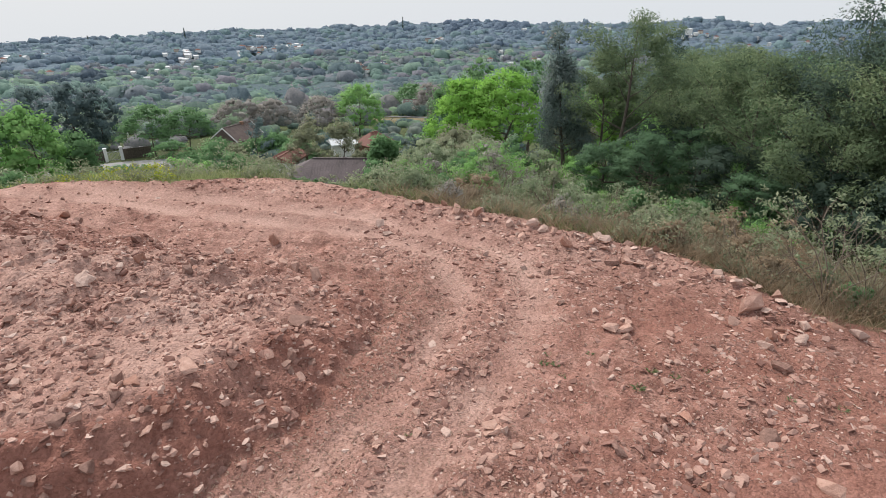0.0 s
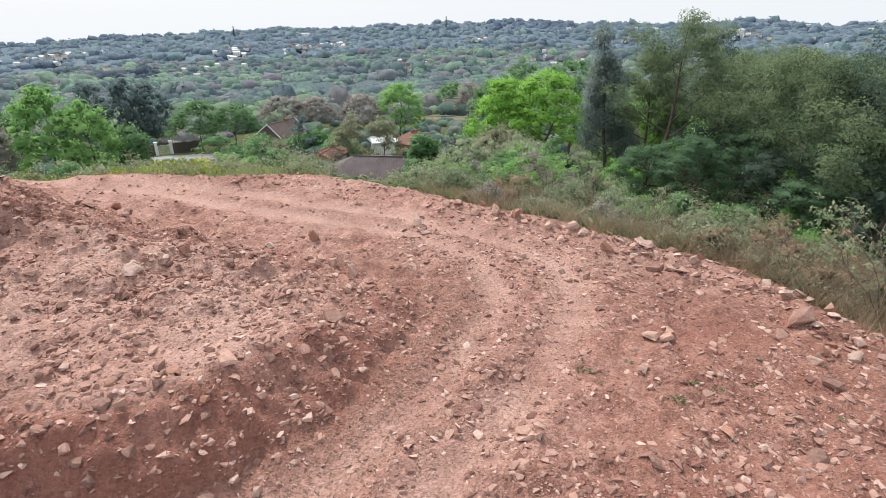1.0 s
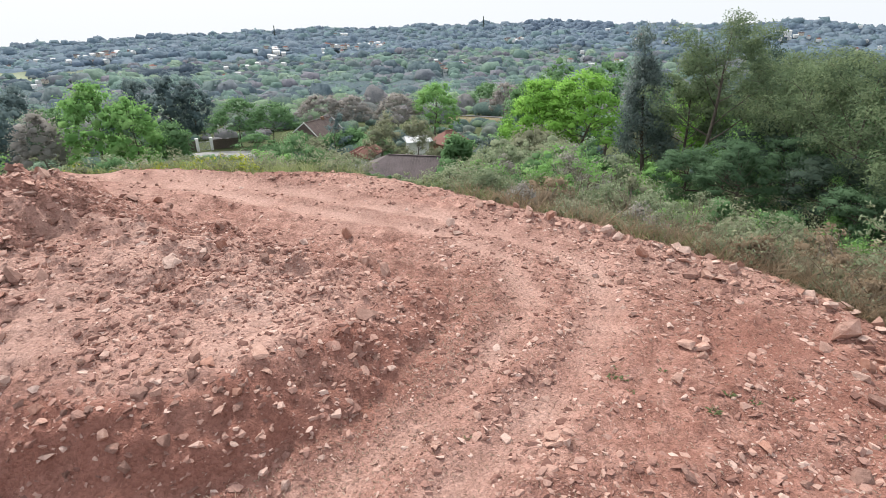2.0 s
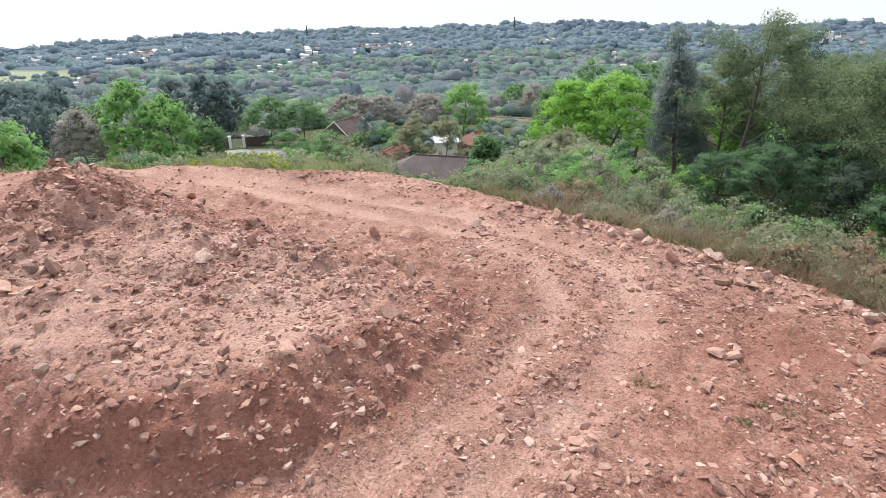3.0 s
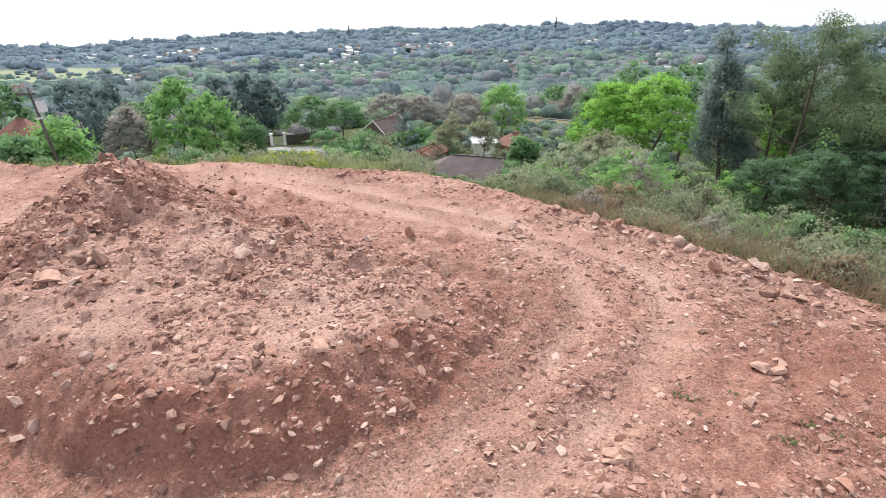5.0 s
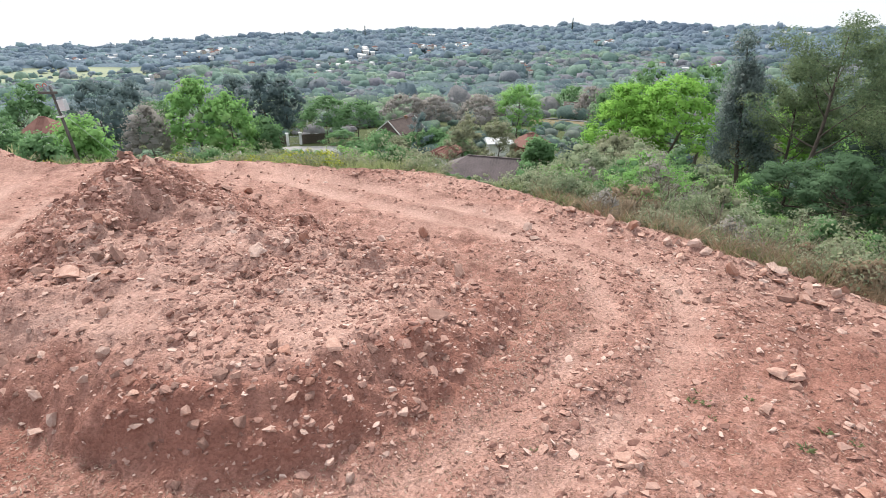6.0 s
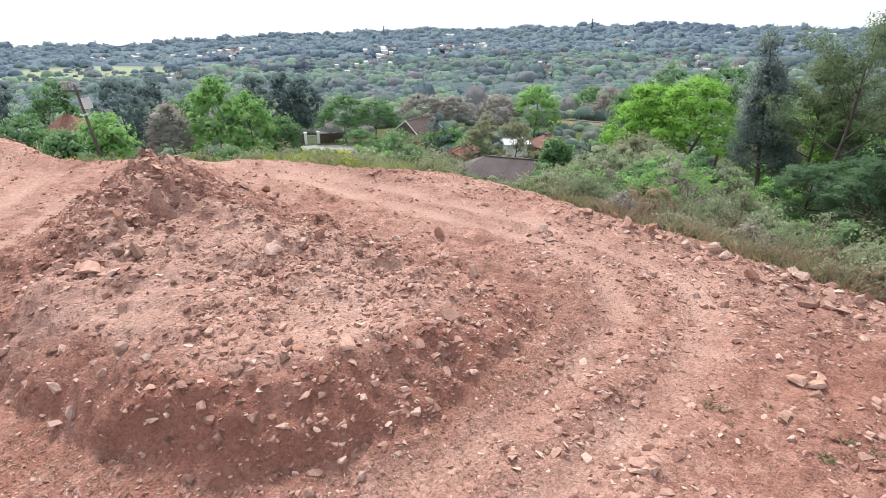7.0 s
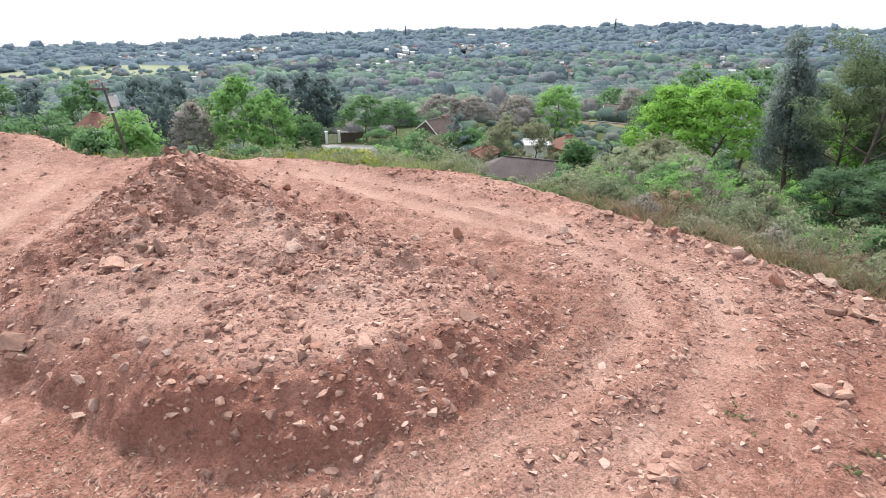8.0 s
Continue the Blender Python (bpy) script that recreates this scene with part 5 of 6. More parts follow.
rubble(1, 40, [(-7.4, 9.7), (-6.6, 10.1), (-8.2, 10.5)], 0.75, 0.12, 0.42, ("dark", "tan", "dark", "red"), "rubble on the flank of the heap")
rubble(2, 34, [(-5.6, 12.7), (-5.0, 12.5), (-4.3, 12.0), (-3.4, 11.5), (-2.6, 11.3)], 0.22, 0.12, 0.42, ("dark", "tan", "red", "dark"), "rubble along the ridge of the heap")
rubble(3, 30, [(-5.0, 6.7), (-4.2, 6.7), (-3.5, 6.8), (-2.8, 7.2), (-2.0, 7.6), (-1.0, 8.2), (-0.2, 8.9)], 0.2, 0.1, 0.36, ("dark", "tan", "tan", "red"), "rubble along the bench of the heap")
rubble(4, 44, [(-8.4, 7.6), (-7.6, 7.1), (-6.6, 6.8), (-6.0, 6.6), (-9.2, 8.3)], 0.45, 0.1, 0.34, ("tan", "pale", "dark"), "rubble at the foot of the heap")
rubble(5, 22, [(-8.6, 13.2), (-8.0, 13.3), (-7.6, 13.2)], 0.4, 0.12, 0.4, ("dark", "tan", "red"), "rubble on the peak of the heap")
rubble(7, 44, [(-4.4, 6.2), (-3.6, 5.95), (-3.0, 6.0), (-2.4, 6.4), (-1.8, 6.8), (-1.1, 7.2), (-0.5, 7.9), (0.3, 8.8)], 0.26, 0.09, 0.34, ("dark", "red", "dark", "tan", "dark"), "rocks caught in the cut face of the heap")
lip_spots = [((d - 0.55) * math.sin(radians(a)), (d - 0.55) * math.cos(radians(a))) for a, d in EDGE if 8 < a < 58]
rubble(6, 135, lip_spots, 0.42, 0.12, 0.46, ("tan", "pale", "pale", "red"), "stones along the lip")


# smaller stones: three hundred to be told apart, then gravel
def on_platform(rng, count, x0, x1, y0, y1):
    x, y = rng.uniform(x0, x1, count), rng.uniform(y0, y1, count)
    dense = fbm(x * 0.5, y * 0.5, 3, 61) + 0.25 * np.clip(heap_at(x, y), 0, 1) + 0.35 * np.exp(-((edge_at(x, y) + 0.7) / 0.7) ** 2)
    cut = np.minimum.reduce([to_line(x, y, t)[0] for t in TRACKS])
    ok = (edge_at(x, y) < -0.1) & (dense + rng.uniform(-0.25, 0.25, count) > -0.06) & (cut > 0.4 * rng.uniform(0, 1, count))
    return x[ok], y[ok]


small = np.random.default_rng(5)
sx, sy = on_platform(small, 1400, -13, 10, 4.6, 20)
for k in range(min(180, len(sx))):
    tone = ("tan", "tan", "tan", "red", "pale", "dark")[int(small.integers(6))]
    stone(sx[k], sy[k], float(0.09 + 0.16 * small.uniform() ** 2), tone, "slab" if small.uniform() < 0.4 else "chunk", 300 + k, 0.3, "stone", "stones strewn over the earth")


def grit(name, label, count, lo, hi, tone, seed, box, flat=0.7, power=2.0):
    rng = np.random.default_rng(seed)
    x, y = on_platform(rng, count, *box)
    if name == "clods":
        face = to_line(x, y, FRONT)[0] < 1.1
        high = (heap_at(x, y) > 0.12) & (fbm(x * 0.75, y * 0.75, 3, 83) + 0.09 * (y > 11) - 0.02 * face > 0.02)
        x, y = x[high], y[high]
    n = len(x)
    z = ground_z(x, y)
    bases = []
    for k in range(8):
        bm2 = bmesh.new()
        r2 = np.random.default_rng(800 + k + seed)
        for _ in range(7 if name == "gravel" else 11):
            d = r2.normal(size=3)
            d /= np.linalg.norm(d)
            bm2.verts.new((d[0] * 0.55, d[1] * 0.42, d[2] * 0.42 * flat))
        res = bmesh.ops.convex_hull(bm2, input=bm2.verts)
        bm2.verts.index_update()
        v = np.array([p.co[:] for p in bm2.verts])
        f = np.array([[q.index for q in face.verts] for face in bm2.faces])
        bm2.free()
        bases.append((v, f))
    chunks = []
    size = lo + (hi - lo) * rng.uniform(0, 1, n) ** power
    for i in range(n):
        v, f = bases[i % 8]
        a, t = rng.uniform(0, 6.3), rng.normal(0, 0.35)
        c, s, ct, st = math.cos(a), math.sin(a), math.cos(t), math.sin(t)
        rot = np.array([[c, -s, 0], [s, c, 0], [0, 0, 1]]) @ np.array([[1, 0, 0], [0, ct, -st], [0, st, ct]])
        chunks.append(((v * size[i]) @ rot.T + np.array([x[i], y[i], z[i] - 0.06 * size[i]]), f))
    tagged(new(name, mesh_np(name, *joined(chunks), M_STONE[tone])), label, "gravel", kind="stuff")


def mat_grit(name, stops):
    m, nt, b = nodes_of(name)
    geo = nt.nodes.new("ShaderNodeNewGeometry")
    fine = noise_node(nt, 30.0)
    r = ramp(nt, geo.outputs["Random Per Island"], stops)
    g = ramp(nt, fine.outputs["Fac"], [(0.3, (0.8, 0.8, 0.8)), (0.7, (1.15, 1.15, 1.15))])
    nt.links.new(mixed(nt, 1.0, r.outputs[0], g.outputs[0], "MULTIPLY"), b.inputs["Base Color"])
    b.inputs["Roughness"].default_value, b.inputs["Specular IOR Level"].default_value = 0.92, 0.2
    return m


M_STONE["grit"] = mat_grit("grit", [(0.0, (0.14, 0.07, 0.055)), (0.3, (0.30, 0.166, 0.13)), (0.72, (0.44, 0.278, 0.222)), (1.0, (0.57, 0.41, 0.345))])
M_STONE["clod"] = mat_grit("clod", [(0.0, (0.19, 0.096, 0.075)), (0.45, (0.34, 0.192, 0.152)), (0.88, (0.45, 0.285, 0.226)), (1.0, (0.58, 0.42, 0.35))])
grit("clods", "clods and broken rock packed into the heap of red earth", 19000, 0.035, 0.26, "clod", 23, (-13, 1.6, 4.8, 16), 0.75, 3.4)
grit("gravel", "broken stone and clods strewn over the red earth", 29000, 0.024, 0.12, "grit", 21, (-13, 10.3, 4.2, 14), 0.7, 2.6)
grit("gravel", "broken stone and clods strewn over the red earth", 6000, 0.06, 0.2, "grit", 25, (-13, 10.3, 4.2, 15), 0.65, 2.2)
grit("loose_stones", "loose pinkish stones and clods lying beside the wheel tracks", 5200, 0.05, 0.24, "clod", 27, (1.2, 10.3, 4.2, 15.5), 0.75, 2.0)
grit("loose_stones", "loose pinkish stones and clods lying beside the wheel tracks", 3600, 0.05, 0.22, "clod", 29, (-5, 3.5, 4.2, 19.5), 0.75, 2.4)
grit("gravel", "broken stone and clods strewn over the red earth", 12000, 0.045, 0.17, "grit", 22, (-21, 9, 12, 25))


# dry leaves and chips lying about, mostly along the foot of the heap
def litter():
    rng = np.random.default_rng(44)
    x, y = rng.uniform(-7, 9, 30000), rng.uniform(4.3, 13, 30000)
    toe = to_line(x, y, FRONT)[0]
    chance = 0.2 + 1.2 * np.exp(-((toe - 0.3) / 0.8) ** 2) + 0.8 * np.clip(fbm(x * 0.7, y * 0.7, 3, 71), 0, 1)
    ok = (rng.uniform(0, 1, len(x)) < chance) & (edge_at(x, y) < -0.2) & (heap_at(x, y) < 0.06)
    x, y = x[ok], y[ok]
    p = np.stack([x, y, ground_z(x, y) + 0.015], -1)
    v, f = leaves(rng, p, (0.02, 0.02, 0.005), 1, 0.08, 0.02, 0.0, 1.2)
    m = mat_leaf("leaf_litter", [(0.15, (0.20, 0.12, 0.085)), (0.5, (0.38, 0.265, 0.20)), (0.85, (0.60, 0.48, 0.39))], 0.15)
    tagged(new("leaf_litter", mesh_np("leaf_litter", v, f, m)), "dry fallen leaves scattered over the earth", "leaf litter", kind="stuff")


litter()


# ---- the leaning power pole at the lip ----
def bm_box(bm, sx, sy, sz, m):
    g = bmesh.ops.create_cube(bm, size=1.0, matrix=m @ Matrix.Diagonal((sx, sy, sz, 1)))
    return g["verts"]


def bm_cyl(bm, r1, r2, depth, m, sides=12):
    bmesh.ops.create_cone(bm, cap_ends=True, segments=sides, radius1=r1, radius2=r2, depth=depth, matrix=m)


def box_mesh(name, sx, sy, sz, material, m=Matrix(), bevel=0.0):
    bm = bmesh.new()
    bm_box(bm, sx, sy, sz, m)
    if bevel:
        bmesh.ops.bevel(bm, geom=bm.edges[:], offset=bevel, segments=2, affect="EDGES")
    return bm_mesh(name, bm, material)


M_POLE = mat_plain("weathered_pole", (0.06, 0.056, 0.05), (0.14, 0.132, 0.12), 4.0, 0.9, 0, 0.01)
M_GREY_PAINT = mat_plain("grey_paint", (0.48, 0.50, 0.51), (0.62, 0.63, 0.64), 3.0, 0.5, 0.1, 0.002)
M_RED_INSULATOR = mat_plain("red_insulator", (0.40, 0.06, 0.04), (0.55, 0.10, 0.07), 8.0, 0.4, 0, 0)
M_STEEL = mat_plain("galvanised_steel", (0.30, 0.31, 0.32), (0.45, 0.46, 0.47), 6.0, 0.45, 0.7, 0.002)


def power_pole():
    x, y, z = by(-35.75, 26.6)
    thing = new("power_pole")
    thing.matrix_world = pose(x, y, z - 0.2, 0, -7.0, 0)
    tagged(thing, "leaning weathered wooden power pole with a grey transformer", "power pole")
    h = 6 - 26.6 * 0.1225 - z + 0.25
    bm = bmesh.new()
    bm_cyl(bm, 0.07, 0.05, h, pose(0, 0, h / 2), 14)
    part("pole", bm_mesh("pole", bm, M_POLE, True), thing)
    bm = bmesh.new()
    bm_box(bm, 0.26, 0.2, 0.42, pose(0.24, 0.0, h - 0.74))
    for k in range(5):
        bm_box(bm, 0.06, 0.02, 0.32, pose(0.14 + 0.05 * k, 0.12, h - 0.76, 0, 0, 90))
    bmesh.ops.bevel(bm, geom=bm.edges[:], offset=0.008, segments=1, affect="EDGES")
    box = part("transformer", bm_mesh("transformer", bm, M_GREY_PAINT), thing, "pale grey steel transformer tank with cooling fins")
    for k in range(3):
        bm = bmesh.new()
        for j in range(3):
            bm_cyl(bm, 0.035, 0.025, 0.03, pose(0.16 + 0.08 * k, 0, h - 0.515 + 0.035 * j), 10)
        part("bushing", bm_mesh("bushing", bm, M_STEEL, True), box)
    part("crossarm", box_mesh("crossarm", 0.75, 0.08, 0.09, M_POLE, pose(-0.1, -0.11, h - 0.22, 0, 6, 0), 0.008), thing, "short weathered timber crossarm")
    for k in range(3):
        bm = bmesh.new()
        for j in range(4):
            bm_cyl(bm, 0.04, 0.028, 0.035, pose(-0.40 + 0.27 * k, -0.11, h - 0.10 + 0.045 * j), 10)
        bm_cyl(bm, 0.014, 0.014, 0.22, pose(-0.40 + 0.27 * k, -0.11, h - 0.06), 8)
        part("insulator", bm_mesh("insulator", bm, M_STEEL, True), thing, "grey insulator")
    for k in range(2):
        ring = [(-0.36 + 0.26 * k + 0.09 * math.cos(a), -0.13, h + 0.0 + 0.13 * math.sin(a), 0.014) for a in np.linspace(0.2, 3.0, 8)]
        part("jumper_loop", mesh_np("jumper_loop", *tubes([ring]), M_RED_INSULATOR, smooth=True), thing, "red insulated jumper loop")
    bm = bmesh.new()
    bm_box(bm, 0.22, 0.12, 0.05, pose(-0.02, -0.06, h - 1.15))
    bm_cyl(bm, 0.11, 0.11, 0.05, pose(0, 0, h - 1.17), 14)
    part("bracket", bm_mesh("bracket", bm, M_GREY_PAINT), thing, "pale clamp bracket")
    wire = [(0.05 + 1.9 * u, 0.5 * u, h - 1.0 - (h - 1.0) * u, 0.006) for u in np.linspace(0, 1, 6)]
    part("stay_wire", mesh_np("stay_wire", *tubes([wire], 5), M_STEEL), thing)


power_pole()

# ---- houses of the valley ----
M_PLASTER = mat_plain("white_plaster", (0.62, 0.60, 0.57), (0.80, 0.79, 0.76), 1.5, 0.85, 0, 0.004)
M_CREAM = mat_plain("cream_plaster", (0.45, 0.38, 0.30), (0.60, 0.52, 0.43), 1.5, 0.85, 0, 0.004)
M_BRICK = mat_plain("brown_face_brick", (0.20, 0.11, 0.075), (0.33, 0.19, 0.13), 2.0, 0.9, 0, 0.006)
M_ROOF_GREY = mat_plain("faded_grey_roof", (0.058, 0.044, 0.045), (0.15, 0.115, 0.116), 0.8, 0.7, 0, 0.01)
M_ROOF_RED = mat_plain("red_tile_roof", (0.17, 0.078, 0.06), (0.26, 0.13, 0.105), 1.5, 0.8, 0, 0.01)
M_ROOF_BROWN = mat_plain("brown_tile_roof", (0.085, 0.062, 0.055), (0.16, 0.12, 0.105), 1.2, 0.8, 0, 0.01)
M_ROOF_PALE = mat_plain("pale_sheet_roof", (0.50, 0.50, 0.50), (0.68, 0.68, 0.67), 1.0, 0.6, 0, 0.004)
M_GLASS = mat_plain("window_glass", (0.02, 0.025, 0.03), (0.05, 0.06, 0.07), 1.0, 0.08, 0, 0)
M_WHITE = mat_plain("white_paint", (0.72, 0.72, 0.70), (0.82, 0.82, 0.81), 3.0, 0.6, 0, 0.002)


def roof_mesh(name, w, d, rise, over, material, hip=False):
    """The closed body of a pitched roof."""
    bm = bmesh.new()
    a, b = w / 2 + over, d / 2 + over
    r = a - (b * 0.9 if hip else 0.0)
    low = [bm.verts.new(p) for p in ((-a, -b, 0), (a, -b, 0), (a, b, 0), (-a, b, 0))]
    ridge = [bm.verts.new((-r, 0, rise)), bm.verts.new((r, 0, rise))]
    for ids in ((low[0], low[1], ridge[1], ridge[0]), (low[2], low[3], ridge[0], ridge[1]), (low[1], low[2], ridge[1]), (low[3], low[0], ridge[0]), (low[3], low[2], low[1], low[0])):
        bm.faces.new(ids)
    return bm_mesh(name, bm, material)


def house(az, r, w, d, wall_h, rise, turn, wall_mat, roof_mat, label, hip=False, windows=3, name="house", ribs=14, chimney=False, lift=0.0):
    x, y, z = by(az, r)
    thing = new(name)
    thing.matrix_world = pose(x, y, z - 0.3 + lift, 0, 0, turn)
    tagged(thing, label, "house", "houses of the valley")
    edge = 0.01 if r < 300 else 0.0
    part("wall", box_mesh("wall", w, d, wall_h + 0.3, wall_mat, pose(0, 0, (wall_h + 0.3) / 2)), thing)
    roof = part("roof", roof_mesh("roof", w, d, rise, 0.5, roof_mat, hip), thing)
    roof.location = (0, 0, wall_h + 0.3)
    a, b = w / 2 + 0.5, d / 2 + 0.5
    half = a - (b * 0.9 if hip else 0.0)
    tilt = math.degrees(math.atan2(rise, b))
    if ribs:
        rib_mesh = box_mesh("rib", 0.05, math.hypot(b, rise) * 0.98, 0.03, roof_mat)
        for k in range(ribs):
            for s in (-1, 1):
                rib = part("rib", rib_mesh, roof)
                rib.matrix_local = pose(-half + (k + 0.5) * 2 * half / ribs, s * b / 2, rise / 2 + 0.012, -s * tilt, 0, 0)
    part("ridge_cap", box_mesh("ridge_cap", 2 * half, 0.22, 0.09, roof_mat, pose(0, 0, rise + 0.01)), roof)
    for s in (-1, 1):
        part("fascia", box_mesh("fascia", 2 * a, 0.05, 0.18, roof_mat, pose(0, s * b, -0.04)), roof)
    if chimney:
        part("chimney", box_mesh("chimney", 0.6, 0.6, 1.6, M_BRICK, pose(w * 0.2, 0, rise * 0.8), 0.03), roof)
    if not hip and w > 5:
        for s in (-1, 1):
            bm = bmesh.new()
            for q in (-1, 1):
                tilt = math.degrees(math.atan2(rise, d / 2 + 0.5))
                bm_box(bm, 0.06, math.hypot(d / 2 + 0.5, rise), 0.2, pose(s * (w / 2 + 0.53), q * (d / 4 + 0.25), rise / 2, -q * tilt, 0, 0))
            part("bargeboard", bm_mesh("bargeboard", bm, M_WHITE), roof, "white painted bargeboard")
    for k in range(windows):
        wx = -w / 2 + (k + 0.5) * w / windows
        door = k == windows // 2 and windows > 2
        hh, base = (2.0, 0.3) if door else (1.1, 1.2)
        win = part("door" if door else "window", box_mesh("frame", 0.95, 0.08, hh, M_WHITE, pose(wx, -d / 2 - 0.02, base + hh / 2), edge), thing)
        part("panel" if door else "pane", box_mesh("pane", 0.8, 0.04, hh - 0.16, M_BRICK if door else M_GLASS, pose(wx, -d / 2 - 0.055, base + hh / 2)), win)
    for s in (-1, 1):
        win = part("window", box_mesh("frame", 0.08, 0.95, 1.1, M_WHITE, pose(s * (w / 2 + 0.02), 0, 1.75), edge), thing)
        part("pane", box_mesh("pane", 0.04, 0.8, 0.95, M_GLASS, pose(s * (w / 2 + 0.055), 0, 1.75)), win)
    return thing


house(3.3, 62.5, 12.4, 6.2, 3.0, 1.95, -14, M_CREAM, M_ROOF_GREY, "low house under a hipped faded purplish grey sheet roof", True, 3, ribs=22)
house(-2.2, 73, 4.4, 2.8, 4.3, 0.7, 66, M_PLASTER, M_ROOF_RED, "white plastered outbuilding with a rusty red roof", False, 2)
house(6.5, 92, 4.8, 3.8, 3.4, 1.7, 35, M_BRICK, M_ROOF_RED, "brick house with a hipped red tile roof", True, 3)
house(3.3, 88, 3.2, 2.6, 4.2, 0.6, 10, M_PLASTER, M_ROOF_PALE, "small white garden building behind a tree", False, 1, "garden_building", 6)
house(-6.6, 113, 6.4, 5.6, 3.0, 2.3, 52, M_CREAM, M_ROOF_BROWN, "house with a steep brown tile roof and white gable trim", False, 3, chimney=True)
house(-37.7, 99, 4.2, 3.6, 8.5, 1.9, 8, M_PLASTER, M_ROOF_RED, "two-storey white house with a red tile roof", True, 3)
house(-44.6, 205, 10.0, 7.0, 7.0, 2.0, -30, M_PLASTER, M_ROOF_GREY, "white house among dark trees", False, 3)
house(10.5, 215, 6.0, 5.0, 4.0, 1.6, -15, M_PLASTER, M_ROOF_BROWN, "white house beyond a dry field", False, 3)

PROTOTYPES = [house(-9.8, 955, 9, 7, 5.0, 1.8, 0, M_PLASTER, M_ROOF_PALE, "far white house with a pale roof among trees", False, 3, ribs=0, lift=3),
              house(-5.2, 1000, 9, 8, 5.0, 2.2, 20, M_PLASTER, M_ROOF_RED, "far white house with a red roof among trees", True, 3, ribs=0, lift=3),
              house(-2.0, 1060, 11, 6, 5.0, 1.8, -15, M_CREAM, M_ROOF_GREY, "far cream house with a grey roof among trees", False, 3, ribs=0, lift=3)]
town = np.random.default_rng(19)
for k_house, (a_house, d_house) in enumerate(HOUSE_SPOTS[3:]):
    hx, hy, hz = by(a_house, d_house)
    far = min(1.0, d_house / 1000)
    copy_thing(PROTOTYPES[int(town.choice([0, 0, 0, 1, 2]))], pose(hx, hy, hz + 3.0, 0, 0, float(town.uniform(-50, 50))) @ Matrix.Diagonal((*(far * town.uniform(0.5, 1.0, 2)), far * 0.85, 1)))

# a broad white block on the far hill
block = house(35.3, 1130, 30, 10, 9.0, 1.5, 5, M_PLASTER, M_ROOF_PALE, "long white building on the far hill", False, 5, "long_building", 0, lift=6)


# ---- drive, wall and gate ----
def ribbon(name, pts, width, material, label, category, lift=0.06):
    p = np.array([by(a, r) for a, r in pts])
    fine = np.linspace(0, len(p) - 1, 60)
    xy = np.stack([np.interp(fine, np.arange(len(p)), p[:, k]) for k in (0, 1)], -1)
    d = np.gradient(xy, axis=0)
    d /= np.linalg.norm(d, axis=1, keepdims=True)
    side = np.stack([-d[:, 1], d[:, 0]], -1)
    rows = np.linspace(-0.5, 0.5, 7)
    v = xy[:, None] + rows[None, :, None] * width * side[:, None]
    z = ground_z(v[..., 0], v[..., 1]) + lift
    v = np.concatenate([v, z[..., None]], -1).reshape(-1, 3)
    i = (np.arange(59)[:, None] * 7 + np.arange(6)[None]).ravel()
    tagged(new(name, mesh_np(name, v, np.stack([i, i + 1, i + 8, i + 7], -1), material, smooth=True)), label, category, kind="structure")


M_PAVING = mat_plain("grey_paving", (0.20, 0.195, 0.19), (0.33, 0.32, 0.31), 1.0, 0.9, 0, 0.01)
M_TAR = mat_plain("worn_asphalt", (0.10, 0.10, 0.10), (0.19, 0.185, 0.18), 1.0, 0.9, 0, 0.01)
ribbon("road", [(-24, 112), (-20.5, 113), (-17.5, 112), (-15, 109), (-12, 106), (-9, 104)], 9.0, M_PAVING, "pale grey paved drive beyond the slope", "road")
ribbon("valley_road", [(4, 196), (8, 196), (12, 190), (17, 182)], 5.0, M_TAR, "worn asphalt road along a dry field", "road", 0.15)


def boundary():
    thing = new("fence")
    x0, y0, _ = by(-21.5, 121)
    thing.location = (x0, y0, 0)
    tagged(thing, "dark timber boundary fence beside a paved drive", "fence")
    for k in range(34):
        a = -21.5 + 7.2 * k / 33
        if 17 <= k <= 22:
            continue
        x, y, z = by(a, 121 - 0.02 * k)
        m = pose(x - x0, y - y0, z + 0.95, 0, 0, -a)
        part("panel", box_mesh("panel", 0.42, 0.05, 2.0, M_BARK, m, 0.01), thing)
        part("post", box_mesh("post", 0.1, 0.1, 2.2, M_BARK, m @ pose(0.23, 0, 0.05), 0.01), thing)


boundary()


def gate():
    x, y, z = by(-17.35, 119.5)
    thing = new("gate")
    thing.matrix_world = pose(x, y, z, 0, 0, 17)
    tagged(thing, "white painted gate with square white pillars", "gate")
    for s in (-1, 1):
        p = part("pillar", box_mesh("pillar", 0.55, 0.55, 2.5, M_WHITE, pose(s * 1.3, 0, 1.2), 0.02), thing)
        part("cap", box_mesh("cap", 0.7, 0.7, 0.14, M_WHITE, pose(s * 1.3, 0, 2.5), 0.03), p)
    bm = bmesh.new()
    for k in range(9):
        bm_box(bm, 0.06, 0.05, 1.7, pose(-0.9 + 0.225 * k, 0, 1.0))
    for zz in (0.25, 1.75):
        bm_box(bm, 2.0, 0.05, 0.1, pose(0, 0, zz))
    part("gate_leaf", bm_mesh("gate_leaf", bm, M_STEEL), thing)


gate()


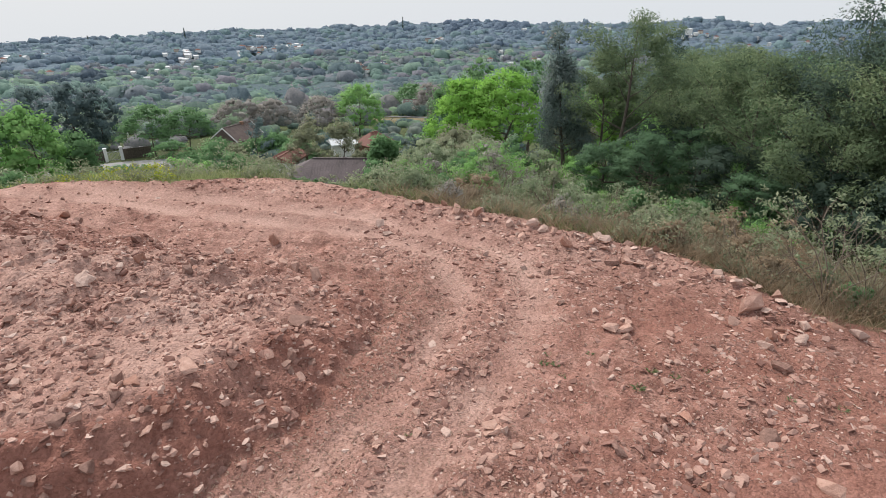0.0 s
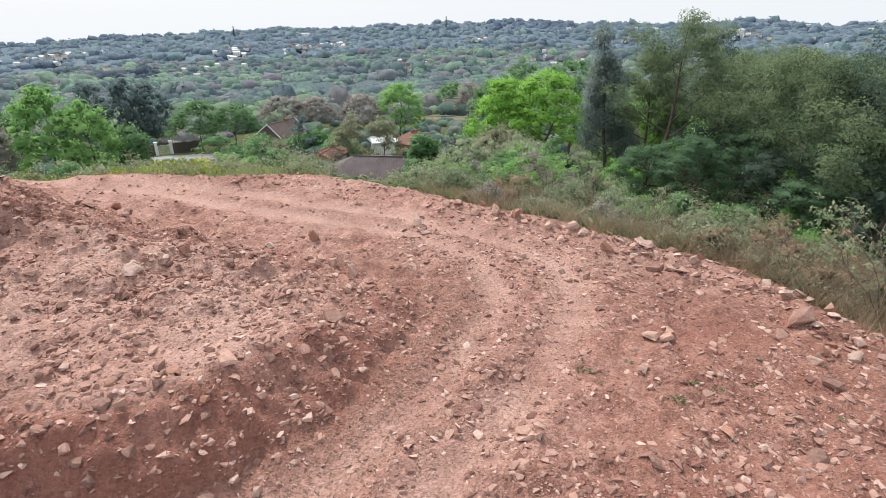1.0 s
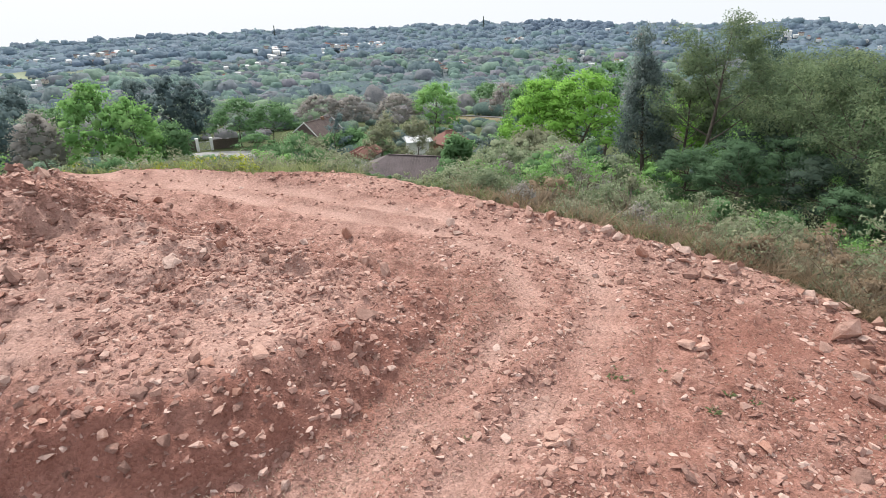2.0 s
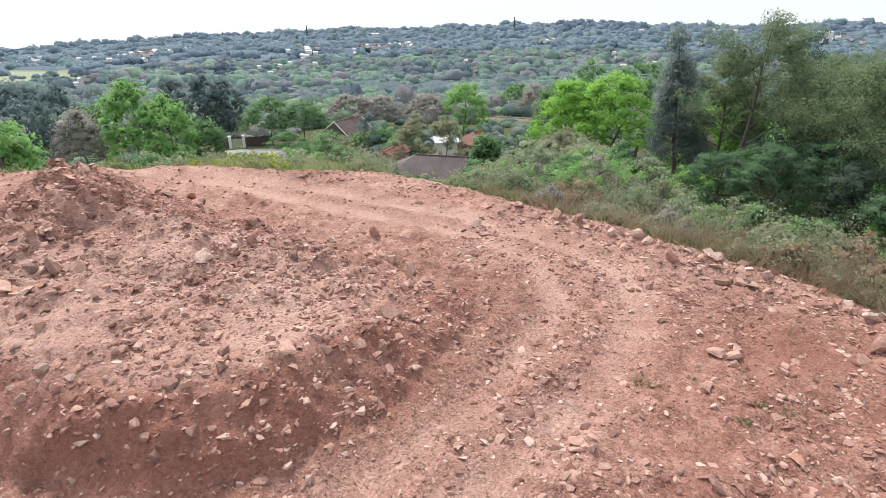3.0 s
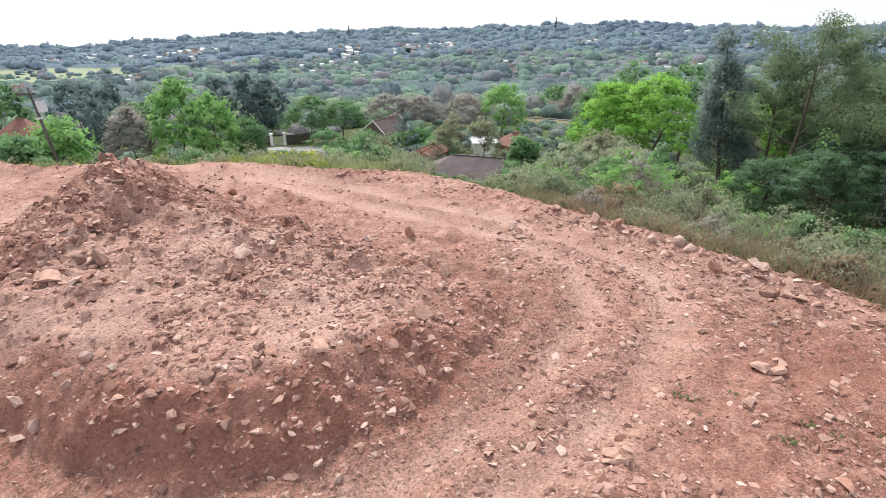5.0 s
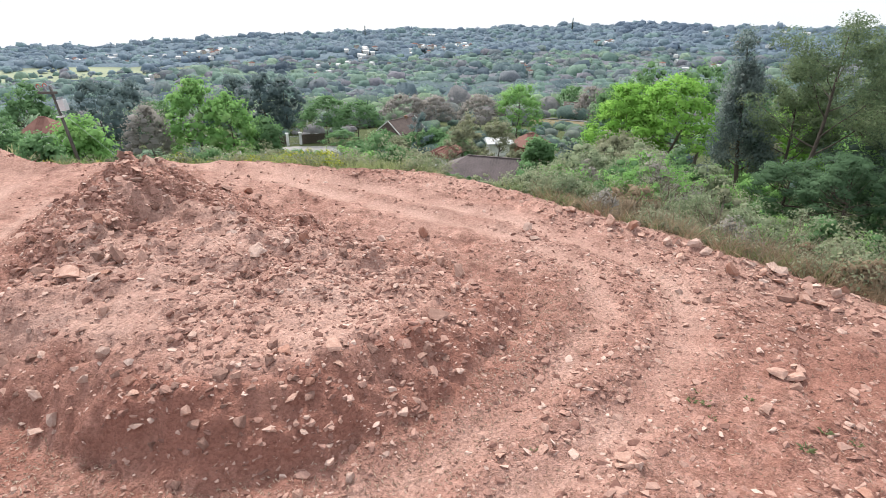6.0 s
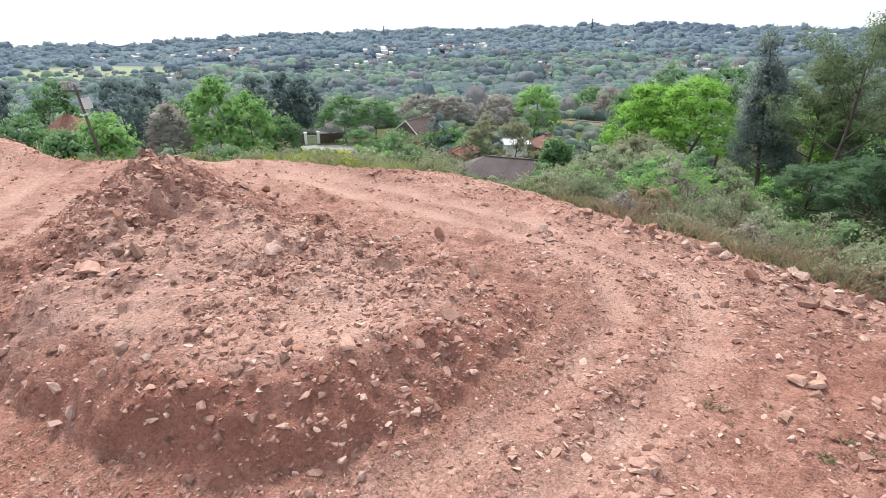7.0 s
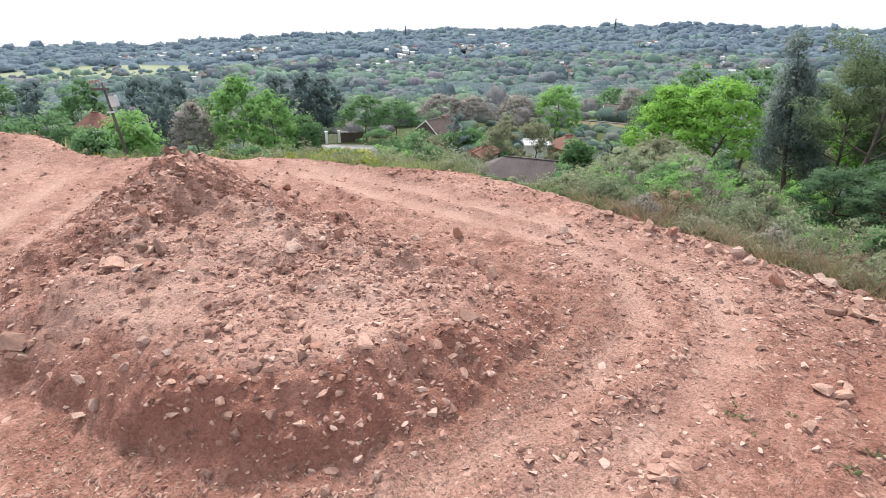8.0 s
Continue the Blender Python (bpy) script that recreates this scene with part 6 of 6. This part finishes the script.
# ---- shrubs at the lip ----
M_TWIG = mat_plain("grey_brown_twigs", (0.13, 0.10, 0.075), (0.26, 0.21, 0.165), 8.0, 0.9, 0, 0)
def sapling(az, r, h, spread, seed, leaf, label, stems=6, forks=4, ll=0.105):
    rng = np.random.default_rng(seed)
    x, y, z = by(az, r)
    thing = new("sapling")
    thing.location = (x, y, z - 0.05)
    tagged(thing, label, "shrub", "saplings along the lip")
    tips = []
    for _ in range(stems):
        a = rng.uniform(0, 6.3)
        lean = spread * rng.uniform(0.25, 0.6)
        top = np.array([lean * math.cos(a), lean * math.sin(a), h * rng.uniform(0.5, 0.75)])
        knee = top * np.array([0.35, 0.35, 0.5]) + rng.normal(0, 0.05, 3)
        bend = (knee + top) / 2 + rng.normal(0, 0.05, 3)
        paths = [[(0.05 * math.cos(a), 0.05 * math.sin(a), 0, 0.017), (*knee, 0.013), (*bend, 0.011), (*top, 0.008)]]
        for _ in range(forks):
            b = a + rng.normal() * 0.9
            tip = top + np.array([math.cos(b), math.sin(b), 0]) * spread * rng.uniform(0.12, 0.4) + np.array([0, 0, h * rng.uniform(0.08, 0.3)])
            root = bend if rng.uniform() < 0.4 else top
            paths.append([(*root, 0.007), (*((root + tip) / 2 + rng.normal(0, 0.05, 3)), 0.006), (*tip, 0.003)])
            tips += [tip, tip + rng.normal(0, 0.12, 3)]
        part("stem", mesh_np("stem", *tubes(paths, 5), M_TWIG, smooth=True), thing)
    part("foliage", mesh_np("foliage", *leaves(rng, np.array(tips), (0.12, 0.12, 0.06), 9, ll, 0.042, 0.15, 0.8), leaf), thing)


sapling(52.3, 13.4, 2.7, 2.4, 1, M_LEAF_SILVER, "sparse pale-leaved sapling with bare forked stems", 5, 5)
sapling(50.0, 14.6, 2.1, 1.8, 2, M_LEAF_SILVER, "sparse pale-leaved sapling with bare forked stems", 4, 4)
sapling(55.0, 14.3, 2.0, 1.8, 3, M_LEAF_SILVER, "sparse pale-leaved sapling with bare forked stems", 4, 4)
sapling(44.5, 15.0, 1.4, 1.2, 4, M_DRY, "dried brown sapling with withered leaves", 6, 3)
sapling(47.5, 14.0, 1.2, 1.2, 5, M_DRY, "dried brown sapling with withered leaves", 7, 3)
sapling(37.0, 16.0, 1.5, 1.2, 6, M_LEAF_SILVER, "sparse pale-leaved sapling with bare forked stems", 5, 3)
sapling(30.5, 17.5, 1.6, 1.4, 7, M_LEAF_SILVER, "sparse pale-leaved sapling with bare forked stems", 6, 4)
sapling(26.0, 18.0, 1.7, 1.6, 8, M_LEAF_SILVER, "sparse pale-leaved sapling with bare forked stems", 4, 4)
sapling(20.0, 20.5, 1.9, 1.6, 9, M_LEAF_FRESH, "bright green young shrub on the slope", 8, 5, 0.13)


# ---- green tufts that come up through the bare earth ----
def tuft(x, y, size, seed):
    rng = np.random.default_rng(seed)
    n = 24
    thing = new("grass_tuft")
    thing.location = (x, y, float(ground_z(x, y)) - 0.01)
    tagged(thing, "small green grass tuft on bare earth", "grass tuft", "grass tufts on the bare earth")
    a = rng.uniform(0, 6.3, n)
    out = np.stack([np.cos(a), np.sin(a), 0 * a], -1)
    side = np.stack([-np.sin(a), np.cos(a), 0 * a], -1)
    ln = size * rng.uniform(0.5, 1.2, (n, 1))
    root = out * 0.03
    mid = root + out * ln * 0.35 + np.array([0, 0, 0.5]) * ln
    tip = root + out * ln * 0.9 + np.array([0, 0, 0.45]) * ln
    v = np.stack([root - side * 0.0014, root + side * 0.0014, mid + side * 0.0016, tip, mid - side * 0.0016], 1).reshape(-1, 3)
    part("clump", mesh_np("clump", v, np.arange(5 * n).reshape(-1, 5), M_TUFT), thing)


TUFTS = [(1.09, 6.37, 0.12), (3.78, 7.54, 0.16), (3.93, 7.09, 0.12), (4.69, 7.56, 0.14), (4.99, 6.43, 0.22), (5.46, 6.80, 0.2), (7.98, 5.30, 0.18), (7.20, 5.55, 0.12), (3.98, 7.45, 0.18), (3.95, 7.75, 0.12), (5.77, 6.55, 0.16), (5.53, 6.79, 0.12), (1.08, 6.35, 0.09), (6.49, 6.68, 0.1)]
for k_tuft, row in enumerate(TUFTS):
    tuft(row[0], row[1], row[2] * 0.52, 40 + k_tuft)
